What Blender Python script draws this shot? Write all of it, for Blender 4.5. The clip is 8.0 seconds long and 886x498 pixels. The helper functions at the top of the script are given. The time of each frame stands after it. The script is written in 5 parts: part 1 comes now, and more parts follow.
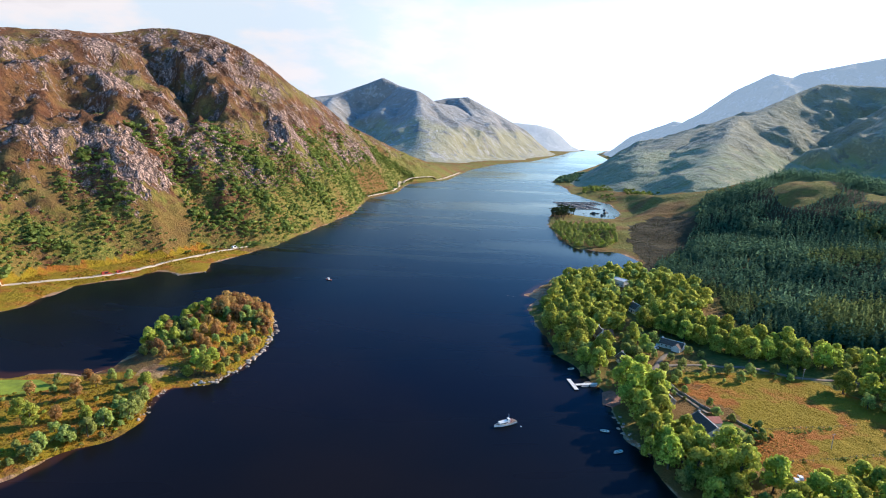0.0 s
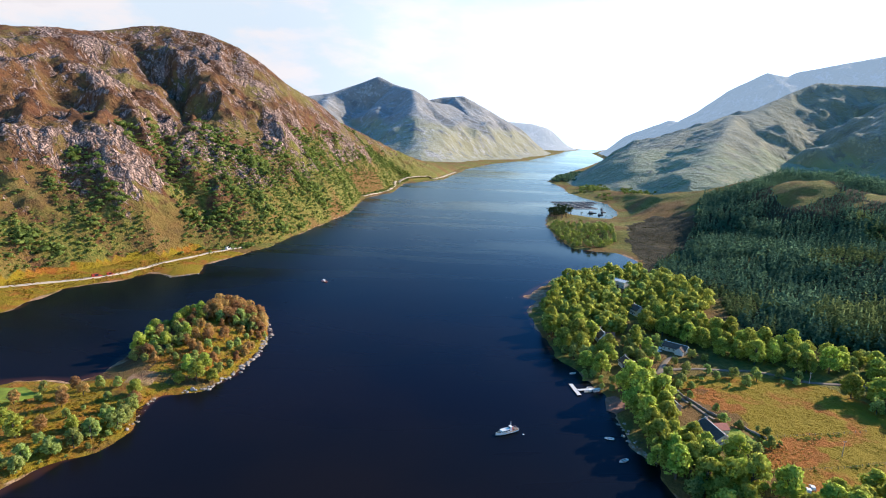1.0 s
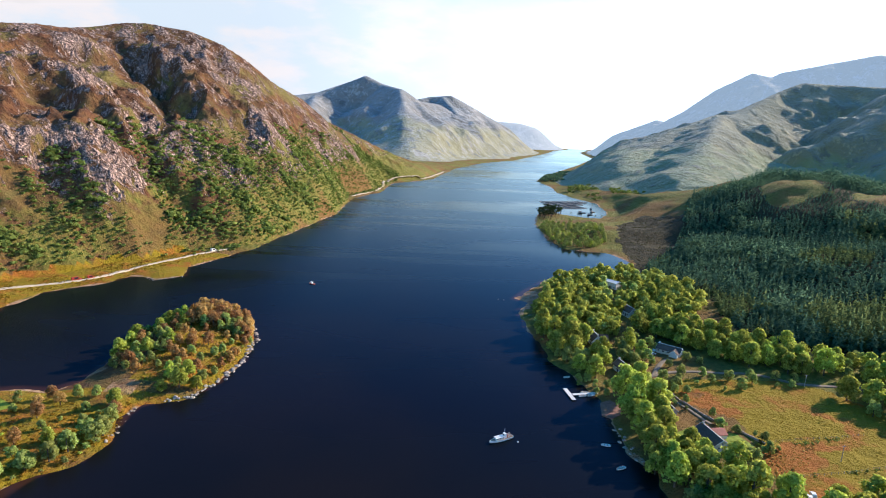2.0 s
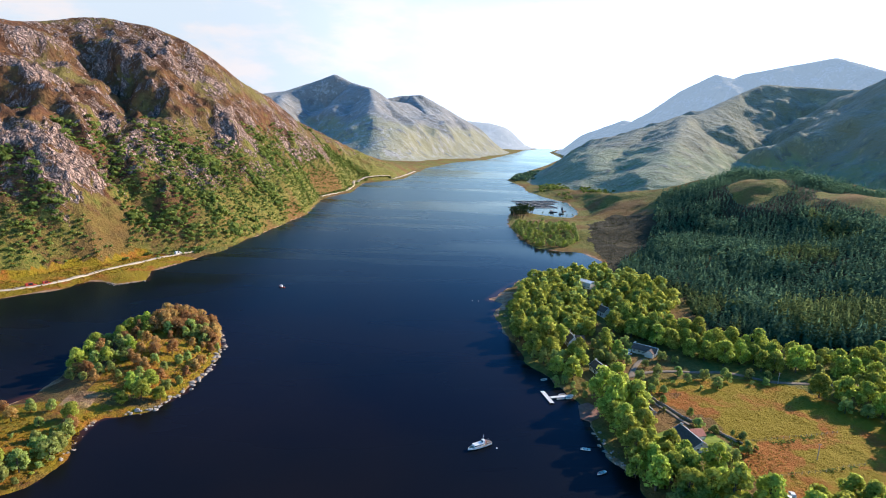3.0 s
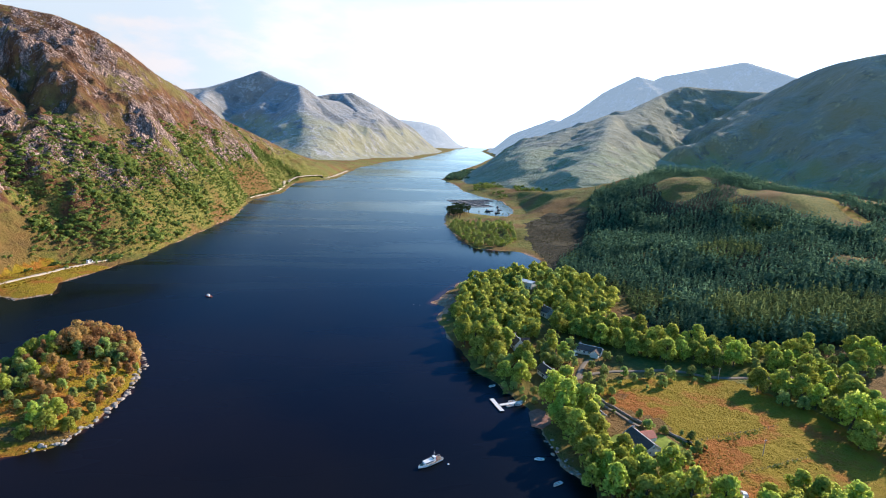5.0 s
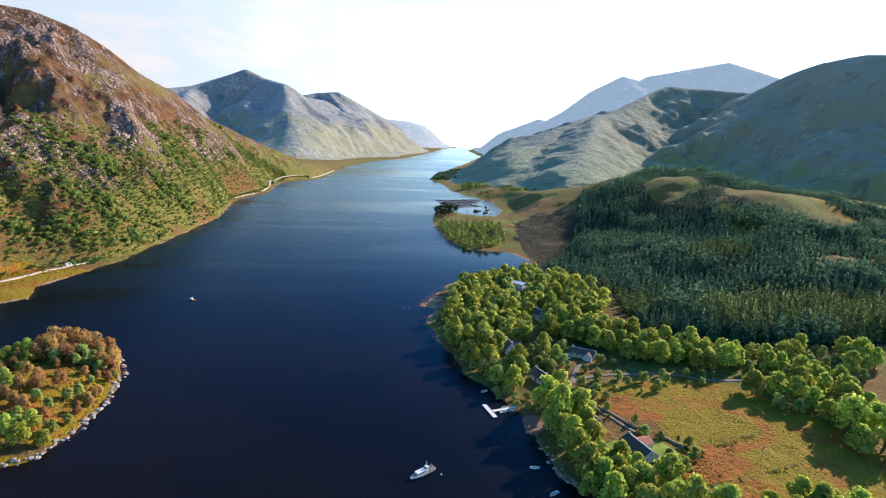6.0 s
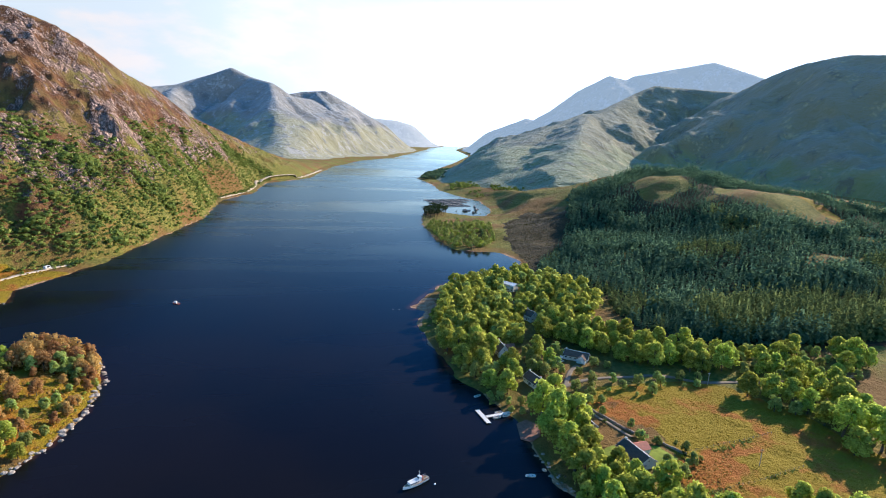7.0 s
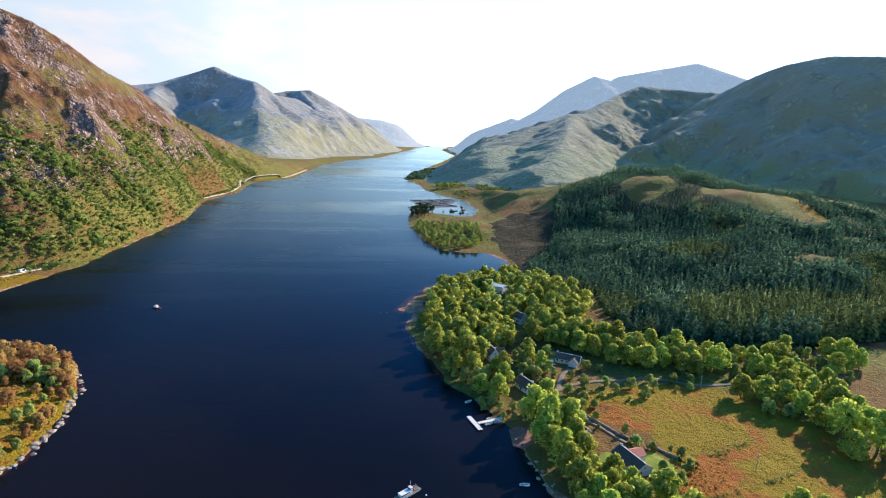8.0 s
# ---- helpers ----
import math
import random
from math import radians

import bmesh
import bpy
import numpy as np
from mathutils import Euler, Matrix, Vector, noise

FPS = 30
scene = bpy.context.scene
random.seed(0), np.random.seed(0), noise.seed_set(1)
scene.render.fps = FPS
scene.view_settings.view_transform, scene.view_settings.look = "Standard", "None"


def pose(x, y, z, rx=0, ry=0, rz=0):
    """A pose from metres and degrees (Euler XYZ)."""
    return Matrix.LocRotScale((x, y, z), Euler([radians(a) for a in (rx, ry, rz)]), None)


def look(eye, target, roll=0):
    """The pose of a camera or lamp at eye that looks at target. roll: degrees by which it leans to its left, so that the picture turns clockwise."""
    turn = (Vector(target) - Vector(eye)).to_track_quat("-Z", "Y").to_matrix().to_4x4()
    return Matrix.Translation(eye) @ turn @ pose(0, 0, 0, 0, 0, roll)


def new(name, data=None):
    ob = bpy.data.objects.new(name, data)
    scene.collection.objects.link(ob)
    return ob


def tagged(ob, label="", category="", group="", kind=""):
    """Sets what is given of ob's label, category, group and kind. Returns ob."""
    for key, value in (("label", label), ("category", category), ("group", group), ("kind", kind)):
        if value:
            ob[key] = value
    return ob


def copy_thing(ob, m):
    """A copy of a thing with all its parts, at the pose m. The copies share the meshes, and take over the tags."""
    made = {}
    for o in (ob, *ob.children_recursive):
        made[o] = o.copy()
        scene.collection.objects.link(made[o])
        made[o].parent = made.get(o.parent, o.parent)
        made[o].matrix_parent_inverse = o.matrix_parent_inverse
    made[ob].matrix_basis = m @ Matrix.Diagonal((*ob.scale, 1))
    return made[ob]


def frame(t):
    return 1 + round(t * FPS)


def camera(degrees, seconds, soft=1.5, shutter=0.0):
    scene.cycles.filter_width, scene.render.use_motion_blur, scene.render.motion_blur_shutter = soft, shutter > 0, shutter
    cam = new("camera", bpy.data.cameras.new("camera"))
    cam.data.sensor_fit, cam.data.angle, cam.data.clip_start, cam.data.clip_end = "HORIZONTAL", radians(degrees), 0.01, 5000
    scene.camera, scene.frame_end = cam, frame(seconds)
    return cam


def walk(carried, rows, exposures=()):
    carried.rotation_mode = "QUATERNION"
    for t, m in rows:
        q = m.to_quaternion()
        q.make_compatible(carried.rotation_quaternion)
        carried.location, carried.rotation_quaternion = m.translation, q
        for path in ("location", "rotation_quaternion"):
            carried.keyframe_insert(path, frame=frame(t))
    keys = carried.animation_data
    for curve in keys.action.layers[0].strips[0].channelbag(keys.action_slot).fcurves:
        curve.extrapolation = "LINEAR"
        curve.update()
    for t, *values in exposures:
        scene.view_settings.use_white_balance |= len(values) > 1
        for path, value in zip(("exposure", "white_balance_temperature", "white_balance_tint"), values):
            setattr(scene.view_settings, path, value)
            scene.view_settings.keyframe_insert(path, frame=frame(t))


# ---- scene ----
from collections import defaultdict
# ---------------------------------------------------------------- camera
cam = camera(75.4, 8.0, soft=1.0)
PATH = [
    (0, (-5.482, -15.745, 135.694), (-5.475, -13.789, 135.279), 2.8),
    (0.5, (-6.513, -11.504, 135.592), (-6.496, -9.548, 135.176), 2.8),
    (1, (-7.406, -7.246, 135.388), (-7.383, -5.29, 134.971), 2.8),
    (1.5, (-8.197, -3.38, 135.27), (-8.159, -1.425, 134.853), 2.8),
    (3, (-10.662, 8.077, 134.638), (-10.497, 10.026, 134.225), 3.0),
    (3.5, (-11.56, 11.68, 134.457), (-11.317, 13.622, 134.047), 3.0),
    (4, (-12.666, 15.436, 134.247), (-12.349, 17.368, 133.841), 3.1),
    (4.5, (-13.263, 19.292, 134.155), (-12.9, 21.217, 133.75), 3.2),
    (5, (-13.671, 23.366, 134.17), (-13.278, 25.285, 133.765), 3.2),
    (6.5, (-14.408, 35.031, 133.784), (-13.95, 36.936, 133.38), 3.3),
    (7, (-14.496, 38.72, 133.68), (-14.017, 40.619, 133.276), 3.3),
    (7.5, (-14.671, 42.464, 133.515), (-14.167, 44.357, 133.112), 3.4),
    (8, (-14.63, 46.168, 133.33), (-14.103, 48.056, 132.928), 3.4),
]
walk(cam, [(t, look(eye, target, roll)) for t, eye, target, roll in PATH], exposures=[(0.0, 0.32, 6450, 15), (8.0, 0.32, 6450, 15)])

# ---------------------------------------------------------------- light
SUN_EL, SUN_AZ = radians(25), radians(62)      # azimuth from +y towards +x
sun_way = Vector((math.sin(SUN_AZ) * math.cos(SUN_EL), math.cos(SUN_AZ) * math.cos(SUN_EL), math.sin(SUN_EL)))
sun = new("sun", bpy.data.lights.new("sun", "SUN"))
sun.data.energy, sun.data.angle, sun.data.color = 5.9, radians(0.6), (1.0, 0.87, 0.68)
sun.matrix_world = Matrix.Translation((600, 300, 900)) @ sun_way.to_track_quat("Z", "Y").to_matrix().to_4x4()

world = bpy.data.worlds.new("sky")
scene.world = world
world.use_nodes = True
wt = world.node_tree
wt.nodes.clear()
sky = wt.nodes.new("ShaderNodeTexSky")
sky.sky_type, sky.sun_disc = "NISHITA", False
sky.sun_elevation, sky.sun_rotation = SUN_EL, SUN_AZ
sky.air_density, sky.dust_density, sky.altitude = 1.0, 0.6, 130
wco = wt.nodes.new("ShaderNodeTexCoord")


def sky_math(op, a, b=0.0):
    n = wt.nodes.new("ShaderNodeMath")
    n.operation = op
    for socket, value in zip(n.inputs, (a, b)):
        if isinstance(value, bpy.types.NodeSocket):
            wt.links.new(value, socket)
        else:
            socket.default_value = value
    return n.outputs[0]


def sky_range(value, lo, hi, a=0.0, b=1.0):
    n = wt.nodes.new("ShaderNodeMapRange")
    n.interpolation_type = "SMOOTHSTEP"
    for key, v in (("From Min", lo), ("From Max", hi), ("To Min", a), ("To Max", b)):
        n.inputs[key].default_value = v
    wt.links.new(value, n.inputs["Value"])
    return n.outputs["Result"]


def sky_mix(fac, a, b):
    n = wt.nodes.new("ShaderNodeMix")
    n.data_type = "RGBA"
    for key, v in (("Factor", fac), ("A", a), ("B", b)):
        if isinstance(v, bpy.types.NodeSocket):
            wt.links.new(v, n.inputs[key])
        else:
            n.inputs[key].default_value = v
    return n.outputs["Result"]


wsplit = wt.nodes.new("ShaderNodeSeparateXYZ")
wt.links.new(wco.outputs["Generated"], wsplit.inputs[0])
wmap = wt.nodes.new("ShaderNodeMapping")
wmap.inputs["Scale"].default_value = (2.2, 2.2, 6.0)
wnoise = wt.nodes.new("ShaderNodeTexNoise")
wnoise.inputs["Scale"].default_value, wnoise.inputs["Detail"].default_value = 1.6, 7.0
wnoise.inputs["Roughness"].default_value = 0.55
wt.links.new(wco.outputs["Generated"], wmap.inputs["Vector"])
wt.links.new(wmap.outputs["Vector"], wnoise.inputs["Vector"])
wdot = wt.nodes.new("ShaderNodeVectorMath")
wdot.operation = "DOT_PRODUCT"
wt.links.new(wco.outputs["Generated"], wdot.inputs[0])
wdot.inputs[1].default_value = sun_way
# thin white cloud, thicker low down and towards the sun
low = sky_range(wsplit.outputs["Z"], 0.09, 0.25, 1.0, 0.0)
glare = sky_range(wdot.outputs["Value"], 0.72, 1.0)
cloud = sky_math("MULTIPLY", sky_range(wnoise.outputs["Fac"], 0.33, 0.50), sky_range(wsplit.outputs["Z"], 0.15, 0.26, 0.92, 0.0))
veil = sky_math("MAXIMUM", sky_math("MULTIPLY", low, sky_range(wdot.outputs["Value"], 0.1, 0.85, 0.72, 0.95)), sky_math("MULTIPLY", glare, 0.2))
wtone = wt.nodes.new("ShaderNodeHueSaturation")
wtone.inputs["Saturation"].default_value, wtone.inputs["Value"].default_value = 1.62, 2.15
wt.links.new(sky.outputs["Color"], wtone.inputs["Color"])
clear = sky_mix(veil, wtone.outputs["Color"], (11.4, 18.0, 28.0, 1))
final = sky_mix(cloud, clear, (13.6, 17.0, 21.0, 1))
# a bank of cream cloud with pale gaps over the crag, away from the sun
wside = wt.nodes.new("ShaderNodeVectorMath")
wside.operation = "DOT_PRODUCT"
wt.links.new(wco.outputs["Generated"], wside.inputs[0])
wside.inputs[1].default_value = Vector((-0.55, 0.82, 0.16)).normalized()
puff = wt.nodes.new("ShaderNodeTexNoise")
puff.inputs["Scale"].default_value, puff.inputs["Detail"].default_value, puff.inputs["Roughness"].default_value = 2.4, 8.0, 0.55
wmap2 = wt.nodes.new("ShaderNodeMapping")
wmap2.inputs["Scale"].default_value = (2.0, 2.0, 5.0)
wmap2.inputs["Location"].default_value = (0.3, 0.1, 0.25)
wt.links.new(wco.outputs["Generated"], wmap2.inputs["Vector"])
wt.links.new(wmap2.outputs["Vector"], puff.inputs["Vector"])
bank = sky_mix(sky_range(puff.outputs["Fac"], 0.42, 0.58), (6.7, 8.0, 9.0, 1), (8.5, 8.4, 8.5, 1))
bank = sky_mix(sky_range(puff.outputs["Fac"], 0.60, 0.72), bank, (7.6, 7.5, 7.7, 1))
final = sky_mix(sky_math("MULTIPLY", sky_range(wside.outputs["Value"], 0.58, 0.98), sky_range(wsplit.outputs["Z"], 0.2, 0.34, 1.0, 0.0)), final, bank)
wbg = wt.nodes.new("ShaderNodeBackground")
wbg.inputs["Strength"].default_value = 0.085
wout = wt.nodes.new("ShaderNodeOutputWorld")
wt.links.new(final, wbg.inputs["Color"])
wt.links.new(wbg.outputs["Background"], wout.inputs["Surface"])

# ---------------------------------------------------------------- materials
class Nodes:
    """A short way to write a node material."""
    def __init__(self, name):
        self.mat = bpy.data.materials.new(name)
        self.mat.use_nodes = True
        self.t = self.mat.node_tree
        self.p = self.t.nodes["Principled BSDF"]
        self.co = self.t.nodes.new("ShaderNodeTexCoord")
        self.geo = self.t.nodes.new("ShaderNodeNewGeometry")

    def put(self, socket, value):
        if isinstance(value, bpy.types.NodeSocket):
            self.t.links.new(value, socket)
        else:
            if isinstance(value, tuple) and len(value) == 3 and socket.type == "RGBA":
                value = (*value, 1.0)
            socket.default_value = value

    def noise(self, scale, detail=4.0, rough=0.55, stretch=(1, 1, 1), warp=0.0):
        m = self.t.nodes.new("ShaderNodeMapping")
        m.inputs["Scale"].default_value = stretch
        self.t.links.new(self.geo.outputs["Position"], m.inputs["Vector"])
        n = self.t.nodes.new("ShaderNodeTexNoise")
        n.inputs["Scale"].default_value, n.inputs["Detail"].default_value = scale, detail
        n.inputs["Roughness"].default_value, n.inputs["Distortion"].default_value = rough, warp
        self.t.links.new(m.outputs["Vector"], n.inputs["Vector"])
        return n.outputs["Fac"]

    def cells(self, scale, stretch=(1, 1, 1), warp=0.0):
        """Distance to the joints between irregular blocks, 0 at a joint."""
        m = self.t.nodes.new("ShaderNodeMapping")
        m.inputs["Scale"].default_value = stretch
        v = self.t.nodes.new("ShaderNodeTexVoronoi")
        v.feature = "DISTANCE_TO_EDGE"
        v.inputs["Scale"].default_value = scale
        where = self.geo.outputs["Position"]
        if warp:
            k = self.t.nodes.new("ShaderNodeTexNoise")
            k.inputs["Scale"].default_value, k.inputs["Detail"].default_value = scale * 0.8, 3.0
            self.t.links.new(where, k.inputs["Vector"])
            shift = self.t.nodes.new("ShaderNodeVectorMath")
            shift.operation = "MULTIPLY_ADD"
            shift.inputs[1].default_value = (warp / scale,) * 3
            self.t.links.new(k.outputs["Color"], shift.inputs[0])
            self.t.links.new(where, shift.inputs[2])
            where = shift.outputs["Vector"]
        self.t.links.new(where, m.inputs["Vector"])
        self.t.links.new(m.outputs["Vector"], v.inputs["Vector"])
        return v.outputs["Distance"]

    def step(self, value, lo, hi):
        n = self.t.nodes.new("ShaderNodeMapRange")
        n.interpolation_type = "SMOOTHSTEP"
        n.inputs["From Min"].default_value, n.inputs["From Max"].default_value = lo, hi
        self.put(n.inputs["Value"], value)
        return n.outputs["Result"]

    def math(self, op, a, b=0.0):
        n = self.t.nodes.new("ShaderNodeMath")
        n.operation = op
        self.put(n.inputs[0], a)
        self.put(n.inputs[1], b)
        return n.outputs[0]

    def mix(self, fac, a, b, blend="MIX"):
        n = self.t.nodes.new("ShaderNodeMix")
        n.data_type, n.blend_type = "RGBA", blend
        self.put(n.inputs["Factor"], fac)
        self.put(n.inputs["A"], a)
        self.put(n.inputs["B"], b)
        return n.outputs["Result"]

    def attribute(self, name):
        n = self.t.nodes.new("ShaderNodeAttribute")
        n.attribute_name = name
        s = self.t.nodes.new("ShaderNodeSeparateColor")
        self.t.links.new(n.outputs["Color"], s.inputs["Color"])
        return s.outputs["Red"], s.outputs["Green"], s.outputs["Blue"], n.outputs["Alpha"]

    def bump(self, height, strength, distance):
        n = self.t.nodes.new("ShaderNodeBump")
        n.inputs["Strength"].default_value, n.inputs["Distance"].default_value = strength, distance
        self.put(n.inputs["Height"], height)
        self.t.links.new(n.outputs["Normal"], self.p.inputs["Normal"])

    def done(self, color, rough=0.9, metal=0.0, spec=None):
        self.put(self.p.inputs["Base Color"], color)
        self.put(self.p.inputs["Roughness"], rough)
        self.p.inputs["Metallic"].default_value = metal
        if spec is not None:
            self.p.inputs["Specular IOR Level"].default_value = spec
        return self.mat


def ground_material():
    n = Nodes("moor_and_meadow")
    rock, lush, sand, meadow = n.attribute("cover")
    big, mid, fine, grain = n.noise(0.012, 5), n.noise(0.06, 6, 0.6), n.noise(0.25, 5, 0.65), n.noise(1.2, 4, 0.7)
    streak = n.noise(0.05, 6, 0.65, (1.0, 0.5, 0.25), 0.6)
    heath = n.mix(n.step(mid, 0.35, 0.65), (0.140, 0.056, 0.028), (0.225, 0.112, 0.042))
    heath = n.mix(n.step(streak, 0.46, 0.62), heath, (0.095, 0.045, 0.024))
    heath = n.mix(n.step(fine, 0.5, 0.75), heath, (0.055, 0.032, 0.018))
    heath = n.mix(n.step(big, 0.5, 0.66), heath, (0.19, 0.15, 0.045))
    grass = n.mix(n.step(fine, 0.35, 0.65), (0.105, 0.125, 0.022), (0.235, 0.195, 0.045))
    grass = n.mix(n.step(big, 0.42, 0.62), grass, (0.20, 0.11, 0.035))
    col = n.mix(n.step(n.math("ADD", lush, n.math("MULTIPLY", n.math("SUBTRACT", mid, 0.5), 1.2)), 0.35, 0.65), heath, grass)
    # bare rock: blocky slabs parted by dark cracks
    crack = n.cells(0.115, (1.0, 1.0, 0.42), 0.9)
    small = n.cells(0.34, (1.0, 1.0, 0.6), 0.6)
    stone = n.mix(n.step(n.noise(0.3, 5, 0.7, (1.0, 1.0, 0.35)), 0.35, 0.65), (0.27, 0.165, 0.13), (0.64, 0.46, 0.38))
    stone = n.mix(n.step(small, 0.10, 0.02), stone, (0.11, 0.075, 0.06))
    stone = n.mix(n.math("MULTIPLY", n.step(crack, 0.12, 0.02), 0.65), stone, (0.11, 0.07, 0.052))
    stone = n.mix(n.step(grain, 0.55, 0.8), stone, (0.19, 0.15, 0.135))
    lump = n.math("ADD", n.noise(0.035, 6, 0.7, (1, 1, 0.6), 0.6), n.math("MULTIPLY", n.noise(0.16, 5, 0.75, (1, 1, 0.35), 0.8), 0.6))
    rockfac = n.step(n.math("ADD", rock, n.math("MULTIPLY", n.math("SUBTRACT", lump, 0.8), 2.6)), 0.49, 0.62)
    col = n.mix(rockfac, col, stone)
    wood, mown, reeds = n.attribute("wood")[:3]
    tone = n.math("ADD", n.noise(0.05, 5, 0.65), n.math("MULTIPLY", n.math("SUBTRACT", reeds, mown), 0.22))
    field = n.mix(n.step(tone, 0.46, 0.66), (0.265, 0.190, 0.012), (0.35, 0.12, 0.022))
    field = n.mix(n.math("MULTIPLY", n.step(fine, 0.45, 0.75), n.math("SUBTRACT", 0.6, n.math("MULTIPLY", mown, 0.4))), field, (0.275, 0.155, 0.02))
    col = n.mix(n.step(n.math("ADD", meadow, n.math("MULTIPLY", n.math("SUBTRACT", mid, 0.5), 0.5)), 0.4, 0.6), col, field)
    # dark needle floor, reused on the open slope as painted shade
    litter_shade = n.mix(n.step(fine, 0.35, 0.7), (0.035, 0.036, 0.018), (0.075, 0.055, 0.026))
    col = n.mix(n.step(n.math("ADD", wood, n.math("MULTIPLY", n.math("SUBTRACT", mid, 0.5), 0.5)), 0.4, 0.6), col, litter_shade)
    shore = n.mix(n.step(fine, 0.3, 0.7), (0.30, 0.16, 0.09), (0.50, 0.33, 0.21))
    col = n.mix(n.step(n.math("ADD", sand, n.math("MULTIPLY", n.math("SUBTRACT", mid, 0.5), 0.4)), 0.4, 0.6), col, shore)
    blocks = n.math("MULTIPLY", rockfac, n.math("ADD", n.math("MULTIPLY", n.step(crack, 0.0, 0.3), 3.2), n.math("MULTIPLY", n.step(small, 0.0, 0.3), 0.9)))
    rise = n.math("ADD", n.math("MULTIPLY", n.noise(0.1, 4, 0.6, (1, 1, 0.5)), n.math("ADD", n.math("MULTIPLY", rock, 7.0), 0.6)), n.math("MULTIPLY", fine, 2.2))
    n.bump(n.math("ADD", n.math("ADD", rise, blocks), n.math("MULTIPLY", grain, 0.7)), 0.9, 1.2)
    return n.done(col, 0.95, spec=0.2)


def mountain_material(name, low, high, stone, haze_tint, haze_glow, haze_sheen=0.0, tree_line=(30, 190), bare=(0.52, 0.68), size=1.0):
    n = Nodes(name)
    big, mid, fine = n.noise(0.006 * size, 6, 0.6), n.noise(0.02 * size, 6, 0.65, (1, 1, 0.5), 0.5), n.noise(0.07 * size, 5, 0.7, (1, 1, 0.5))
    height = n.t.nodes.new("ShaderNodeSeparateXYZ")
    n.t.links.new(n.geo.outputs["Position"], height.inputs[0])
    up = n.math("ADD", n.step(height.outputs["Z"], *tree_line), n.math("MULTIPLY", n.math("SUBTRACT", big, 0.5), 1.6))
    col = n.mix(n.step(up, 0.3, 0.7), low, high)
    col = n.mix(n.step(mid, 0.54, 0.66), col, tuple(c * 0.6 for c in high))
    col = n.mix(n.step(n.math("ADD", n.noise(0.015 * size, 6, 0.7, (1, 1, 0.4), 0.6), n.math("MULTIPLY", n.math("SUBTRACT", fine, 0.5), 0.9)), *bare), col, stone)
    n.bump(n.math("ADD", n.math("MULTIPLY", mid, 4.0), n.math("MULTIPLY", fine, 1.2)), 0.5, 7.0)
    # emission paints distance haze onto the farthest hills
    if haze_glow:
        n.p.inputs["Emission Color"].default_value = (*haze_tint, 1)
        n.p.inputs["Emission Strength"].default_value = haze_glow
    # sky-coloured sheen stands in for haze on the nearer mountains and moors
    n.p.inputs["Sheen Weight"].default_value = haze_sheen
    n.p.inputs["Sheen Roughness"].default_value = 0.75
    n.p.inputs["Sheen Tint"].default_value = (*haze_tint, 1)
    return n.done(col, 0.95, spec=0.1)


def leaf_material(name, a, b, light=0.3, per="OBJECT"):
    n = Nodes(name)
    info = n.t.nodes.new("ShaderNodeObjectInfo")
    isl = n.geo.outputs["Random Per Island"]
    col = n.mix(n.math("MULTIPLY", isl, 1.0), a, b)
    if per == "OBJECT":
        shift = n.t.nodes.new("ShaderNodeHueSaturation")
        n.put(shift.inputs["Hue"], n.math("ADD", 0.482, n.math("MULTIPLY", info.outputs["Random"], 0.036)))
        n.put(shift.inputs["Value"], n.math("ADD", 0.75, n.math("MULTIPLY", info.outputs["Random"], 0.5)))
        n.put(shift.inputs["Color"], col)
        col = shift.outputs["Color"]
    n.done(col, 0.8, spec=0.0)
    thin = n.t.nodes.new("ShaderNodeBsdfTranslucent")
    n.put(thin.inputs["Color"], col)
    both = n.t.nodes.new("ShaderNodeMixShader")
    both.inputs["Fac"].default_value = light
    out = n.t.nodes["Material Output"]
    n.t.links.new(n.p.outputs["BSDF"], both.inputs[1])
    n.t.links.new(thin.outputs["BSDF"], both.inputs[2])
    n.t.links.new(both.outputs["Shader"], out.inputs["Surface"])
    return n.mat


def plain(name, color, rough=0.6, dirt=0.25, scale=1.5, metal=0.0):
    n = Nodes(name)
    dark = tuple(c * (1 - dirt) for c in color)
    col = n.mix(n.step(n.noise(scale, 5, 0.65), 0.35, 0.7), color, dark)
    n.bump(n.noise(scale * 6, 3), 0.2, 0.02)
    return n.done(col, rough, metal)


